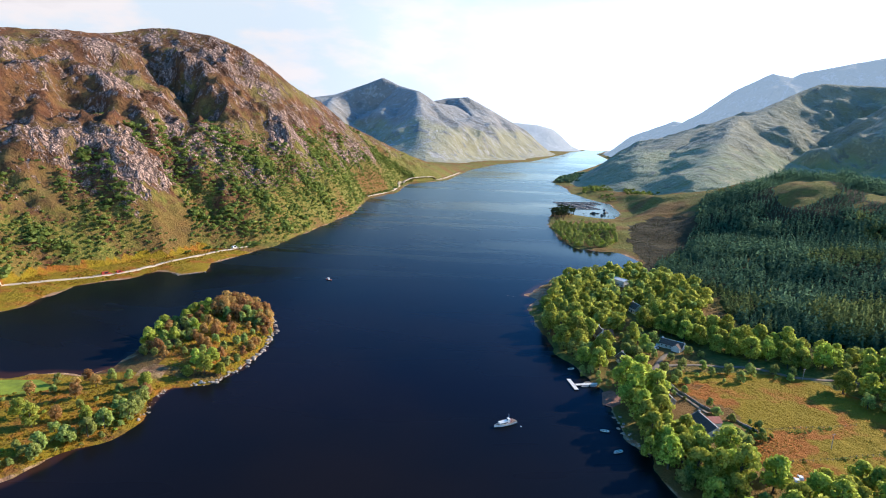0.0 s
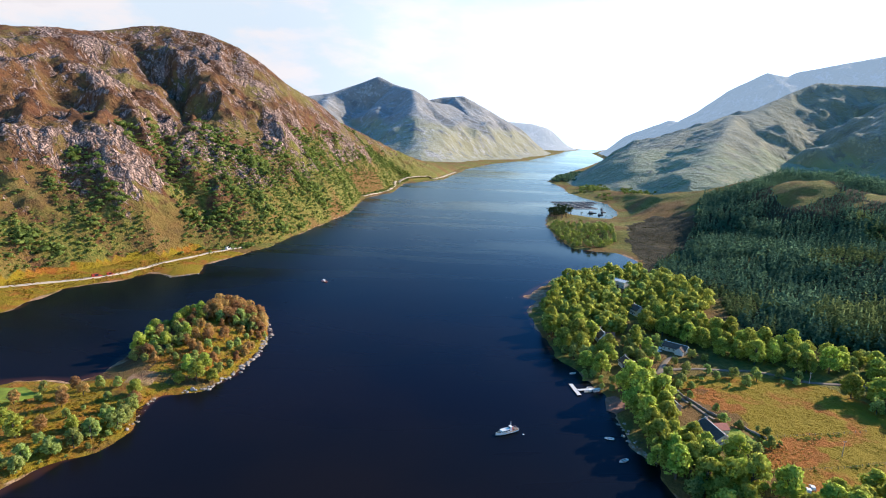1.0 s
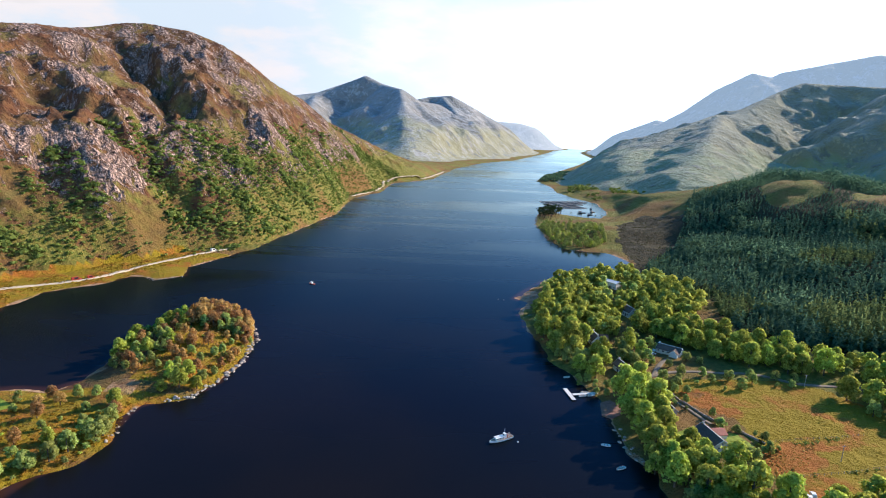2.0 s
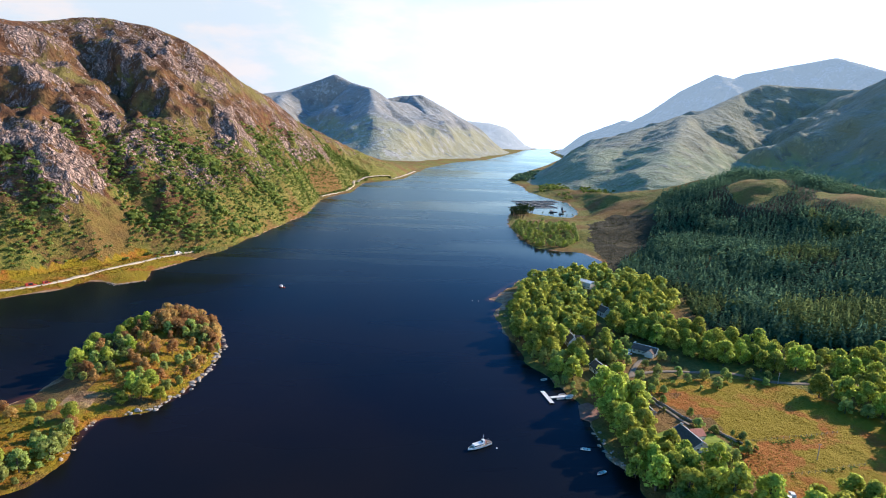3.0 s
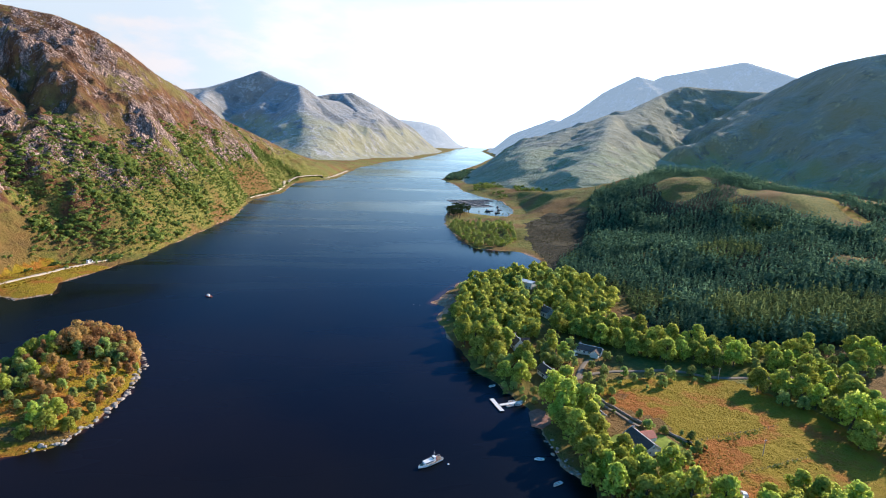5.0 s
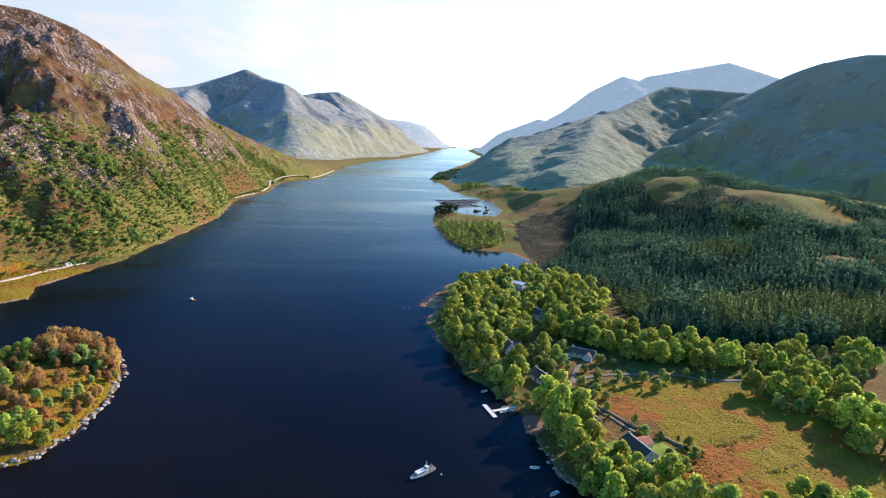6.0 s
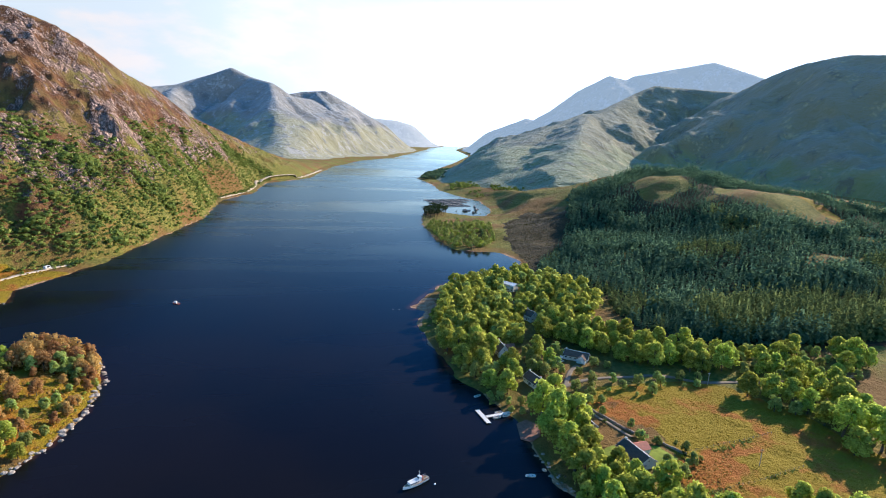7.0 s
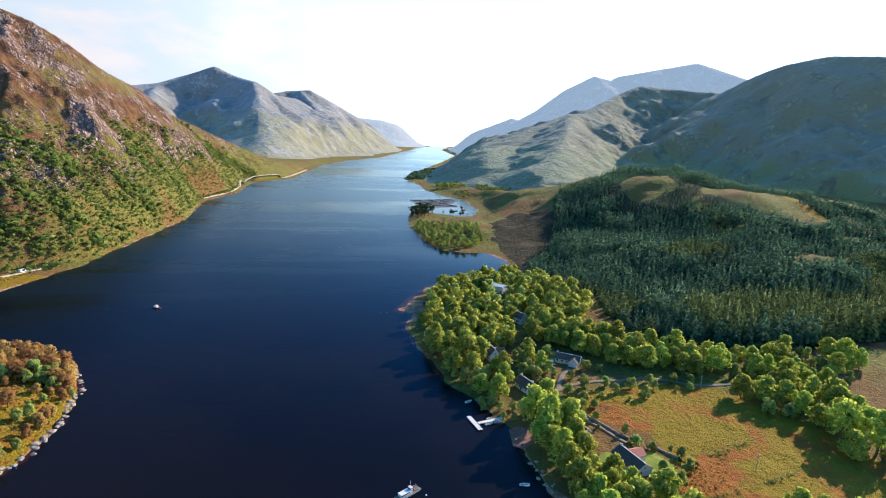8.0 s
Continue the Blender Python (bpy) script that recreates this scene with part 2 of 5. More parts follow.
def water_material():
    """Peaty water under a rippled skin: dark seen from above, a mirror of the sky at a flat angle."""
    n = Nodes("loch_water")
    ripple = n.noise(0.9, 3, 0.6, (1.0, 0.45, 1.0))
    swell = n.noise(0.12, 3, 0.5, (1.0, 0.35, 1.0))
    # wind lanes lie across the loch: calm water shines, ruffled water is dark
    gust = n.noise(0.0045, 5, 0.6, (0.3, 1.0, 1.0), 0.8)
    lane = n.noise(0.012, 4, 0.6, (0.16, 1.0, 1.0), 0.5)
    n.bump(n.math("ADD", ripple, n.math("MULTIPLY", swell, 1.2)), 0.34, 0.07)
    deep = n.mix(n.step(n.noise(0.006, 3), 0.4, 0.6), (0.0085, 0.0072, 0.0064), (0.0052, 0.0056, 0.0064))
    shallow, calm = n.attribute("shallow")[:2]
    deep = n.mix(n.step(n.math("ADD", shallow, n.math("MULTIPLY", n.math("SUBTRACT", n.noise(0.05, 4), 0.5), 0.5)), 0.35, 0.95), deep, (0.05, 0.021, 0.013))
    still = n.math("ADD", n.math("MULTIPLY", n.step(gust, 0.50, 0.64), 0.13), n.math("MULTIPLY", n.step(lane, 0.54, 0.66), 0.10))
    rough = n.math("MAXIMUM", n.math("SUBTRACT", n.math("SUBTRACT", 0.30, still), n.math("MULTIPLY", calm, 0.18)), 0.06)
    n.done(deep, 0.9, spec=0.0)
    relief_way = n.p.inputs["Normal"].links[0].from_socket
    fresnel = n.t.nodes.new("ShaderNodeFresnel")
    fresnel.inputs["IOR"].default_value = 1.23
    n.put(fresnel.inputs["Normal"], relief_way)
    skin = n.t.nodes.new("ShaderNodeBsdfAnisotropic")
    n.put(skin.inputs["Normal"], relief_way)
    n.put(skin.inputs["Roughness"], rough)
    n.put(skin.inputs["Color"], n.mix(n.step(fresnel.outputs["Fac"], 0.06, 0.46), (0.13, 0.40, 0.66), (0.74, 0.88, 0.86)))
    both = n.t.nodes.new("ShaderNodeMixShader")
    n.put(both.inputs["Fac"], fresnel.outputs["Fac"])
    n.put(both.inputs[1], n.p.outputs["BSDF"])
    n.put(both.inputs[2], skin.outputs["BSDF"])
    n.put(n.t.nodes["Material Output"].inputs["Surface"], both.outputs["Shader"])
    return n.mat


M_GROUND = ground_material()
M_WATER = water_material()
# M_FAR and M_BLUE carry painted haze as emission
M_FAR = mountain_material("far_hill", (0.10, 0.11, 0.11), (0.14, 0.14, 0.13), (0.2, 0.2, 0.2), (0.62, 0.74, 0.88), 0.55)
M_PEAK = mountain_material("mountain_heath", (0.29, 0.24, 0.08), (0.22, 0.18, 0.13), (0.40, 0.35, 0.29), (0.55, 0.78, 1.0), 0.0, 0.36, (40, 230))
M_BLUE = mountain_material("blue_haze_mountain", (0.08, 0.10, 0.06), (0.11, 0.10, 0.07), (0.16, 0.16, 0.16), (0.44, 0.62, 0.84), 0.5)
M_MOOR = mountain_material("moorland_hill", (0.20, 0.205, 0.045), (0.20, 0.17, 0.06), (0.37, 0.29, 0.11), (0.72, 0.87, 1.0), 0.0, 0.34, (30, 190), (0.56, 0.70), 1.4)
M_LEAF = leaf_material("spring_leaf", (0.30, 0.37, 0.058), (0.66, 0.70, 0.165), 0.62)
M_OLIVE = leaf_material("willow_leaf", (0.27, 0.33, 0.08), (0.54, 0.60, 0.20), 0.56)
M_RUST = leaf_material("copper_leaf", (0.40, 0.225, 0.085), (0.62, 0.39, 0.16), 0.55)
M_NEEDLE = leaf_material("conifer_needle", (0.05, 0.11, 0.07), (0.165, 0.275, 0.155), 0.48, "ISLAND")
M_LARCH = leaf_material("larch_needle", (0.09, 0.13, 0.05), (0.22, 0.27, 0.10), 0.45, "ISLAND")
M_HILLLEAF = leaf_material("birch_leaf", (0.14, 0.20, 0.05), (0.32, 0.39, 0.11), 0.52, "ISLAND")
M_BARK = plain("bark", (0.13, 0.10, 0.075), 0.9, 0.5)
M_SLATE = plain("slate", (0.16, 0.11, 0.088), 0.92, 0.4)
M_TILE = plain("red_roof", (0.55, 0.15, 0.10), 0.7, 0.3)
M_HARL = plain("white_harling", (0.74, 0.71, 0.66), 0.9, 0.15)
M_TRIM = plain("white_paint", (0.80, 0.79, 0.76), 0.5, 0.08)
M_TIN = plain("pale_tin_roof", (0.86, 0.85, 0.82), 0.45, 0.1)
M_STONE = plain("shore_stone", (0.42, 0.36, 0.31), 0.9, 0.5, 0.8)
M_TRACK = plain("gravel_track", (0.62, 0.50, 0.36), 0.95, 0.2, 0.4)
M_TAR = plain("grey_lane", (0.23, 0.18, 0.13), 0.95, 0.3, 0.4)
M_HULL = plain("boat_white", (0.80, 0.80, 0.78), 0.35, 0.08)
M_DECK = plain("boat_deck", (0.42, 0.30, 0.20), 0.7, 0.3)
M_DARK = plain("dark_paint", (0.03, 0.035, 0.05), 0.4, 0.2)
M_RED = plain("red_paint", (0.52, 0.06, 0.04), 0.45, 0.15)
M_WOOD = plain("weathered_wood", (0.50, 0.46, 0.42), 0.85, 0.3)
M_RUBBLE = plain("pink_shingle", (0.30, 0.15, 0.11), 0.95, 0.35, 0.5)
M_PANE = Nodes("window_glass").done((0.03, 0.035, 0.045), 0.08)

# ---------------------------------------------------------------- lie of the land
def lattice(ix, iy, seed):
    h = (ix.astype(np.int64) * 374761393 + iy.astype(np.int64) * 668265263 + seed * 974634541) & 0xFFFFFFFF
    h = ((h ^ (h >> 13)) * 1274126177) & 0xFFFFFFFF
    return ((h ^ (h >> 16)) & 0xFFFF) / 32767.5 - 1.0


def vnoise(x, y, seed=0):
    x, y = np.asarray(x, float), np.asarray(y, float)
    ix, iy = np.floor(x), np.floor(y)
    fx, fy = x - ix, y - iy
    fx, fy = fx * fx * fx * (fx * (fx * 6 - 15) + 10), fy * fy * fy * (fy * (fy * 6 - 15) + 10)
    a, b = lattice(ix, iy, seed), lattice(ix + 1, iy, seed)
    c, d = lattice(ix, iy + 1, seed), lattice(ix + 1, iy + 1, seed)
    return (a + (b - a) * fx) * (1 - fy) + (c + (d - c) * fx) * fy


def fbm(x, y, octaves=4, seed=0, gain=0.5):
    out, amp, f = 0.0, 1.0, 1.0
    for k in range(octaves):
        out = out + amp * vnoise(np.asarray(x) * f + 17.3 * k, np.asarray(y) * f - 9.1 * k, seed + k)
        amp, f = amp * gain, f * 2.03
    return out


def crags(x, y, octaves=4, seed=0):
    """Ridged noise, 0 to about 1."""
    out, amp, f, total = 0.0, 1.0, 1.0, 0.0
    for k in range(octaves):
        out = out + amp * (1 - np.abs(vnoise(np.asarray(x) * f + 5.7 * k, np.asarray(y) * f + 3.1 * k, seed + k))) ** 2
        total, amp, f = total + amp, amp * 0.5, f * 2.1
    return out / total


def smooth(v, lo, hi):
    u = np.clip((np.asarray(v, float) - lo) / (hi - lo), 0, 1)
    return u * u * (3 - 2 * u)


def polyline(x, y, pts):
    """Distance to a polyline, the third value at the nearest place, and the side (left of its way: +)."""
    best = np.full(x.shape, 1e12)
    value, side = np.zeros(x.shape), np.zeros(x.shape)
    for p, q in zip(pts, pts[1:]):
        ex, ey = q[0] - p[0], q[1] - p[1]
        u = np.clip(((x - p[0]) * ex + (y - p[1]) * ey) / (ex * ex + ey * ey), 0, 1)
        dx, dy = x - p[0] - u * ex, y - p[1] - u * ey
        d = dx * dx + dy * dy
        near = d < best
        best = np.where(near, d, best)
        if len(p) > 2:
            value = np.where(near, p[2] + u * (q[2] - p[2]), value)
        side = np.where(near, ex * dy - ey * dx, side)
    return np.sqrt(best), value, side


def inside(x, y, poly):
    odd = np.zeros(np.shape(x), bool)
    for p, q in zip(poly, poly[1:] + poly[:1]):
        if p[1] != q[1]:
            odd ^= ((p[1] > y) != (q[1] > y)) & (x < (q[0] - p[0]) * (y - p[1]) / (q[1] - p[1]) + p[0])
    return odd


def inland(x, y, poly):
    d = polyline(x, y, poly + poly[:1])[0]
    return np.where(inside(x, y, poly), d, -d)


HEADLAND = [(-3600, -700), (-420, -60), (-240, 90), (-185, 150), (-163, 173), (-154, 191), (-140, 205), (-137, 219), (-141, 241), (-140, 251),
            (-131, 256), (-121, 260), (-113, 277), (-109, 306), (-112, 341), (-122, 368), (-142, 380), (-166, 366), (-180, 340), (-182, 312),
            (-177, 290), (-180, 272), (-188, 262), (-205, 263), (-226, 257), (-270, 262), (-420, 290), (-430, 315)]
SHORE_LEFT = [(-330, 322), (-298, 352), (-292, 366), (-294, 386), (-290, 417), (-262, 448), (-251, 472), (-238, 468), (-230, 463), (-211, 478),
              (-221, 508), (-206, 543), (-188, 595), (-166, 720), (-143, 847), (-144, 1045), (-101, 1159), (-90, 1343), (3, 1499), (79, 1919),
              (208, 2321), (396, 2678), (791, 3857), (930, 4350), (1130, 4750), (1290, 5300), (-3600, 5300)]
LAND_LEFT = HEADLAND + SHORE_LEFT
LAND_RIGHT = [(1440, 5300), (1235, 4600), (1069, 4147), (905, 3215), (640, 2500), (337, 1743), (293, 1591), (302, 1444), (288, 1311), (303, 1211), (329, 1129),
              (309, 986), (276, 926), (250, 932), (222, 955), (206, 985), (187, 976), (172, 925), (160, 870), (152, 824), (147, 713), (158, 663), (182, 653), (208, 649), (216, 615),
              (205, 575), (170, 545), (130, 530), (104, 512), (81, 476), (67, 451), (76, 441), (66, 417), (64, 377), (69, 325), (80, 296),
              (86, 275), (85, 258), (83, 249), (82, 227), (85, 220), (90, 210), (89, 193), (90, 182), (94, 150), (112, 100), (175, 20),
              (300, -100), (600, -700), (5200, -700), (5200, 5300)]
CRAG_LAND = [(-3600, 315), (-430, 315)] + SHORE_LEFT
# the crest of the crag beyond the left shore
CREST = [(-1100, 250, 215), (-800, 480, 235), (-600, 788, 233), (-570, 858, 247), (-562, 956, 253), (-505, 1020, 280), (-426, 1033, 270), (-368, 1033, 252),
         (-326, 1057, 226), (-301, 1116, 194), (-264, 1228, 170), (-246, 1292, 135), (-236, 1415, 125), (-180, 1575, 84), (-70, 1780, 26)]


def rounded(pts, times=2):
    for _ in range(times):
        out = [pts[0]]
        for p, q in zip(pts, pts[1:]):
            out += [tuple(0.75 * a + 0.25 * b for a, b in zip(p, q)), tuple(0.25 * a + 0.75 * b for a, b in zip(p, q))]
        pts = out + [pts[-1]]
    return pts


CREST = rounded(CREST)
BEHIND = [p[:2] for p in CREST] + [(-300, 2600), (-3700, 2600), (-3700, 250)]
# round hills and knolls of the right shore: x, y, height, radii
KNOLLS = [(570, 770, 58, 185, 250), (484, 772, 20, 50, 62), (572, 642, 16, 75, 46), (600, 915, 14, 110, 70), (190, 790, 5, 30, 70), (1000, 1000, 45, 300, 330),
          (-150, 330, 7, 24, 38), (160, 474, 1.5, 34, 30)]


def crest_height(x, y):
    d, z, side = polyline(x, y, CREST)
    return d, z, side


# rounded ribs of bare rock (+) and gullies (-) on the crag: line, height, half width
RIBS = [([(-549, 708), (-532, 811), (-482, 884)], 12, 26), ([(-515, 690), (-498, 790), (-455, 850)], -9, 22),
        ([(-480, 611), (-473, 714), (-418, 688), (-353, 637), (-316, 630)], 17, 30), ([(-450, 932), (-390, 895), (-341, 854), (-308, 806)], 17, 24),
        ([(-443, 892), (-385, 838), (-334, 800)], -17, 22), ([(-405, 523), (-374, 576), (-345, 574), (-314, 556), (-294, 531)], 16, 36),
        ([(-340, 669), (-307, 630), (-283, 609), (-252, 585)], -16, 19), ([(-363, 1004), (-335, 961), (-303, 905)], -13, 15),
        ([(-422, 1023), (-383, 994), (-336, 938), (-280, 873), (-234, 858)], 13, 26), ([(-428, 649), (-382, 645), (-332, 618)], -11, 16)]


def ribs(x, y):
    """Height that ribs and gullies add, how near a rib stands, and how deep in a gully."""
    wx, wy = x + 9 * fbm(x / 30, y / 30, 3, 67), y + 9 * fbm(x / 30, y / 30, 3, 68)
    z, high, deep = np.zeros(x.shape), np.zeros(x.shape), np.zeros(x.shape)
    for line, amp, w in RIBS:
        g = np.exp(-(polyline(wx, wy, line)[0] / w) ** 2)
        z = z + amp * g
        if amp > 0:
            high = np.maximum(high, g)
        else:
            deep = np.maximum(deep, g)
    return z, high, deep


def relief(x, y):
    """The crag's folds and ribs of rock: their height, and how bare and rocky they stand."""
    wx, wy = x + 25 * fbm(x / 120, y / 120, 2, 61), y + 25 * fbm(x / 120, y / 120, 2, 62)
    u, v = 0.56 * wx - 0.83 * wy, 0.83 * wx + 0.56 * wy
    fold = crags(u / 330, v / 120, 3, 31)
    rib = crags(u / 95, v / 42, 3, 41)
    slab = crags(x / 21 + y / 60, y / 24, 3, 45)
    lift, high, deep = ribs(x, y)
    knob = crags(u / 26, v / 12, 2, 49)
    z = 1.25 * lift + 15 * (fold - 0.55) + 13 * (rib - 0.5) + 10 * (slab - 0.5) + 5 * (knob - 0.5) * smooth(slab, 0.35, 0.7) + 1.8 * fbm(x / 6, y / 6, 2, 47)
    return z, 0.25 * fold + 0.6 * rib * smooth(fold, 0.35, 0.75) + 0.5 * slab + 0.5 * high - 0.3 * deep


def land_height(x, y):
    x, y = np.asarray(x, float), np.asarray(y, float)
    wx, wy = x + 2.2 * fbm(x / 14, y / 14, 3, 5), y + 2.2 * fbm(x / 14, y / 14, 3, 9)
    left, right = inland(wx, wy, LAND_LEFT), inland(wx, wy, LAND_RIGHT)
    sd = np.maximum(left, right)
    z = np.where(sd > 0, 2.6 * (1 - np.exp(-sd / 14.0)), np.maximum(sd * 0.22, -6.0))
    z = z + 0.35 * fbm(x / 9, y / 9, 3, 21) * smooth(sd, 2, 12)
    # crag
    shore = polyline(x, y, SHORE_LEFT[:-1])[0]
    d = polyline(x, y, CREST)[0]
    off = 1 - np.exp(-d / 120.0)
    d, top, side = crest_height(x + 30 * off * fbm(x / 110, y / 110, 3, 64), y + 30 * off * fbm(x / 110, y / 110, 3, 66))
    margin = 46 - 42 * smooth(y, 540, 640) + 16 * smooth(y, 990, 1070)
    foot = np.maximum(shore - margin, 0)
    s = foot / np.maximum(foot + d, 1)
    up = top * s ** 0.72
    back = top - 0.12 * d
    behind = inside(x, y, BEHIND)
    hill = np.where(behind, np.maximum(back, 0), up)
    on = smooth(hill, 3, 60)
    rel = relief(x, y)[0]
    crestfade = 1 - 0.88 * np.exp(-d / 60.0)
    hill = hill + rel * on * crestfade * np.where(behind, 0.5, 1)
    z = np.where(inside(x, y, CRAG_LAND), z + np.maximum(hill, 0), z)
    # right shore
    r = smooth(right, 10, 70)
    bump = 0
    low_bay = 1 - 0.8 * (1 - smooth(x, 230, 420)) * smooth(y, 600, 700)
    for cx, cy, h, rx, ry in KNOLLS:
        g = h * np.exp(-0.5 * (((x - cx) / rx) ** 2 + ((y - cy) / ry) ** 2))
        bump = bump + g * (smooth(left, 0, 15) if cx < 0 else r * low_bay if cy > 500 else smooth(right, 0, 25))
    z = z + bump + r * (5.0 * fbm(x / 75, y / 75, 3, 55) + 1.0) * smooth(np.hypot(x - 150, y - 270), 120, 260)
    return z


def ground_z(x, y):
    return float(land_height(np.array([x]), np.array([y]))[0])


def graded(lo, a, b, hi, fine, grow, most):
    mid = list(np.arange(a, b + 0.01, fine))
    out, s, v = [], fine, b
    while v < hi:
        s = min(s * grow, most)
        v += s
        out.append(v)
    pre, s, v = [], fine, a
    while v > lo:
        s = min(s * grow * 1.03, most * 2)
        v -= s
        pre.append(v)
    return np.array(pre[::-1] + mid + out)


def sheet(name, xs, ys, z, keep=None):
    nx, ny = len(xs), len(ys)
    gx, gy = np.meshgrid(xs, ys)
    co = np.stack([gx.ravel(), gy.ravel(), z.ravel()], 1)
    i = (np.arange(ny - 1)[:, None] * nx + np.arange(nx - 1)[None, :]).ravel()
    quads = np.stack([i, i + 1, i + nx + 1, i + nx], 1)
    if keep is not None:
        k = keep.ravel()
        quads = quads[k[quads].any(1)]
        used = np.unique(quads)
        back = np.zeros(nx * ny, int)
        back[used] = np.arange(len(used))
        co, quads = co[used], back[quads]
    me = bpy.data.meshes.new(name)
    me.vertices.add(len(co))
    me.vertices.foreach_set("co", co.ravel().astype(np.float32))
    me.loops.add(len(quads) * 4)
    me.loops.foreach_set("vertex_index", quads.ravel().astype(np.int32))
    me.polygons.add(len(quads))
    me.polygons.foreach_set("loop_start", np.arange(0, len(quads) * 4, 4, dtype=np.int32))
    me.polygons.foreach_set("use_smooth", np.ones(len(quads), bool))
    me.update(calc_edges=True)
    return me


FOREST = [(214, 560), (218, 510), (212, 430), (208, 392), (236, 350), (300, 328), (460, 322), (620, 316), (700, 440), (712, 560), (715, 640), (676, 740), (632, 860), (560, 940), (440, 920), (385, 850), (345, 770), (300, 690), (262, 620)]
# bald knolls: place, half length, half width, way of the long side
GLADES = [((470, 748), 70, 36, 62), ((560, 632), 80, 40, -45), ((330, 560), 26, 10, 20), ((470, 470), 40, 11, 10), ((610, 520), 46, 12, -20)]


def glade(x, y, k):
    """How far from the middle of a bald knoll: 1 at its edge."""
    (cx, cy), a, b, way = GLADES[k]
    c, si = math.cos(math.radians(way)), math.sin(math.radians(way))
    u, w = (x - cx) * c + (y - cy) * si, (y - cy) * c - (x - cx) * si
    return np.hypot(u / a, w / b) * (1 + 0.22 * fbm(x / 22, y / 22, 3, 84))


def wooded(x, y):
    v = np.ones(np.shape(x))
    for k in range(len(GLADES)):
        v = v * (glade(x, y, k) > 1)
    return v * inside(x + 14 * fbm(x / 45, y / 45, 3, 81), y + 14 * fbm(x / 45, y / 45, 3, 82), FOREST)


MEADOW = [(120, 292), (150, 298), (200, 297), (214, 286), (232, 250), (236, 190), (190, 165), (140, 180), (132, 215), (142, 232), (146, 252), (130, 268)]
xs = graded(-3400, -560, 440, 4600, 3.2, 1.035, 40)
ys = graded(-600, 150, 640, 4900, 3.1, 1.0065, 30)
gx, gy = np.meshgrid(xs, ys)
gz = land_height(gx, gy)
me = sheet("ground", xs, ys, gz)
def soft_patch(poly):
    return inside(gx + 4 * fbm(gx / 10, gy / 10, 2, 93), gy + 4 * fbm(gx / 10, gy / 10, 2, 95), poly).astype(float)


# what covers it: rock, lush grass, bare shore, meadow
slope = np.hypot(*np.gradient(gz, ys, xs))
lsd, rsd = inland(gx, gy, LAND_LEFT), inland(gx, gy, LAND_RIGHT)
hillside = inside(gx, gy, CRAG_LAND)
bare = relief(gx, gy)[1]
rock = np.where(hillside, 0.46 * smooth(gz, 20, 80) * (1 + 0.3 * fbm(gx / 70, gy / 70, 3, 71)) + 0.25 * smooth(bare, 0.65, 1.2) * smooth(gz, 8, 45), 0.0)
lush = np.where(hillside, 0.72 - smooth(gz, 30, 150) * 0.66 + 0.2 * smooth(gy, 600, 1000) + 0.2 * fbm(gx / 60, gy / 60, 3, 75), 0.75)
edge = np.maximum(lsd, rsd)
rough_floor = inside(gx, gy, [(205, 620), (214, 500), (222, 392), (236, 345), (330, 318), (640, 312), (720, 440), (740, 620), (700, 900), (420, 930), (330, 860), (215, 700)])
lush = np.where(rough_floor, 0.7, lush)
lush = np.where(rough_floor & (gy < 345), 0.1, lush)
for k in range(2):
    lush = np.where(glade(gx, gy, k) < 1.05, 1.0, lush)
lush = np.where((gx < -105) & (gx > -190) & (gy > 255) & (gy < 390), 0.3, lush)
sand = (1 - smooth(edge, 0.8, 4.0)) * (0.62 + 0.5 * fbm(gx / 25, gy / 25, 2, 77))
meadow = np.where(inside(gx, gy, MEADOW), 1.0, 0.0)
for brown in ([(121, 291), (136, 294), (143, 276), (132, 270)],):
    patch = inside(gx + 3 * fbm(gx / 8, gy / 8, 2, 93), gy + 3 * fbm(gx / 8, gy / 8, 2, 95), brown)
    meadow, lush = np.where(patch, 0.56, meadow), np.where(patch, 0.35, lush)
sand = np.maximum(sand, soft_patch([(58, 426), (73, 424), (82, 440), (92, 464), (84, 474), (58, 456)]) * 0.8)
sand = np.where(gy > 1500, 0, sand)
sand = np.where((gx < -100) & (gx > -185) & (gy > 252) & (gy < 392), sand * 0.55, sand)
lush = np.where((gx < -100) & (gy < 262), 0.6, lush)
meadow = np.maximum(meadow, np.where(hillside & (gz < 9) & (gy < 560), 0.62, 0))
meadow = np.maximum(meadow, np.where((gx < 0) & (gy < 262), 0.56, 0))
meadow = np.where(rough_floor & (lush > 0.9), 0.30, meadow)
meadow = np.maximum(meadow, np.where((gx < -105) & (gx > -156) & (gy > 268) & (gy < 384), 0.62, 0))
sand = np.maximum(sand, np.where(np.hypot(gx + 153, gy - 264) < 9, 0.5, 0))
meadow = np.maximum(meadow, np.where((gx > 600) & (gx < 2000) & (gy > 350) & (gy < 2000), 0.42 + 0.3 * fbm(gx / 90, gy / 90, 3, 103), 0))
meadow = np.maximum(meadow, np.where((rsd > 4) & (gy > 880) & (gy < 2200) & (gz < 22), 0.38, 0))
cover = np.stack([rock, lush, sand, meadow], -1).reshape(-1, 4).astype(np.float32)
me.color_attributes.new("cover", "FLOAT_COLOR", "POINT").data.foreach_set("color", np.clip(cover, 0, 1).ravel())
mown = np.maximum(soft_patch([(148, 257), (169, 262), (185, 263), (196, 250), (184, 239), (150, 231)]), soft_patch([(166, 225), (204, 230), (196, 214), (172, 214)]))
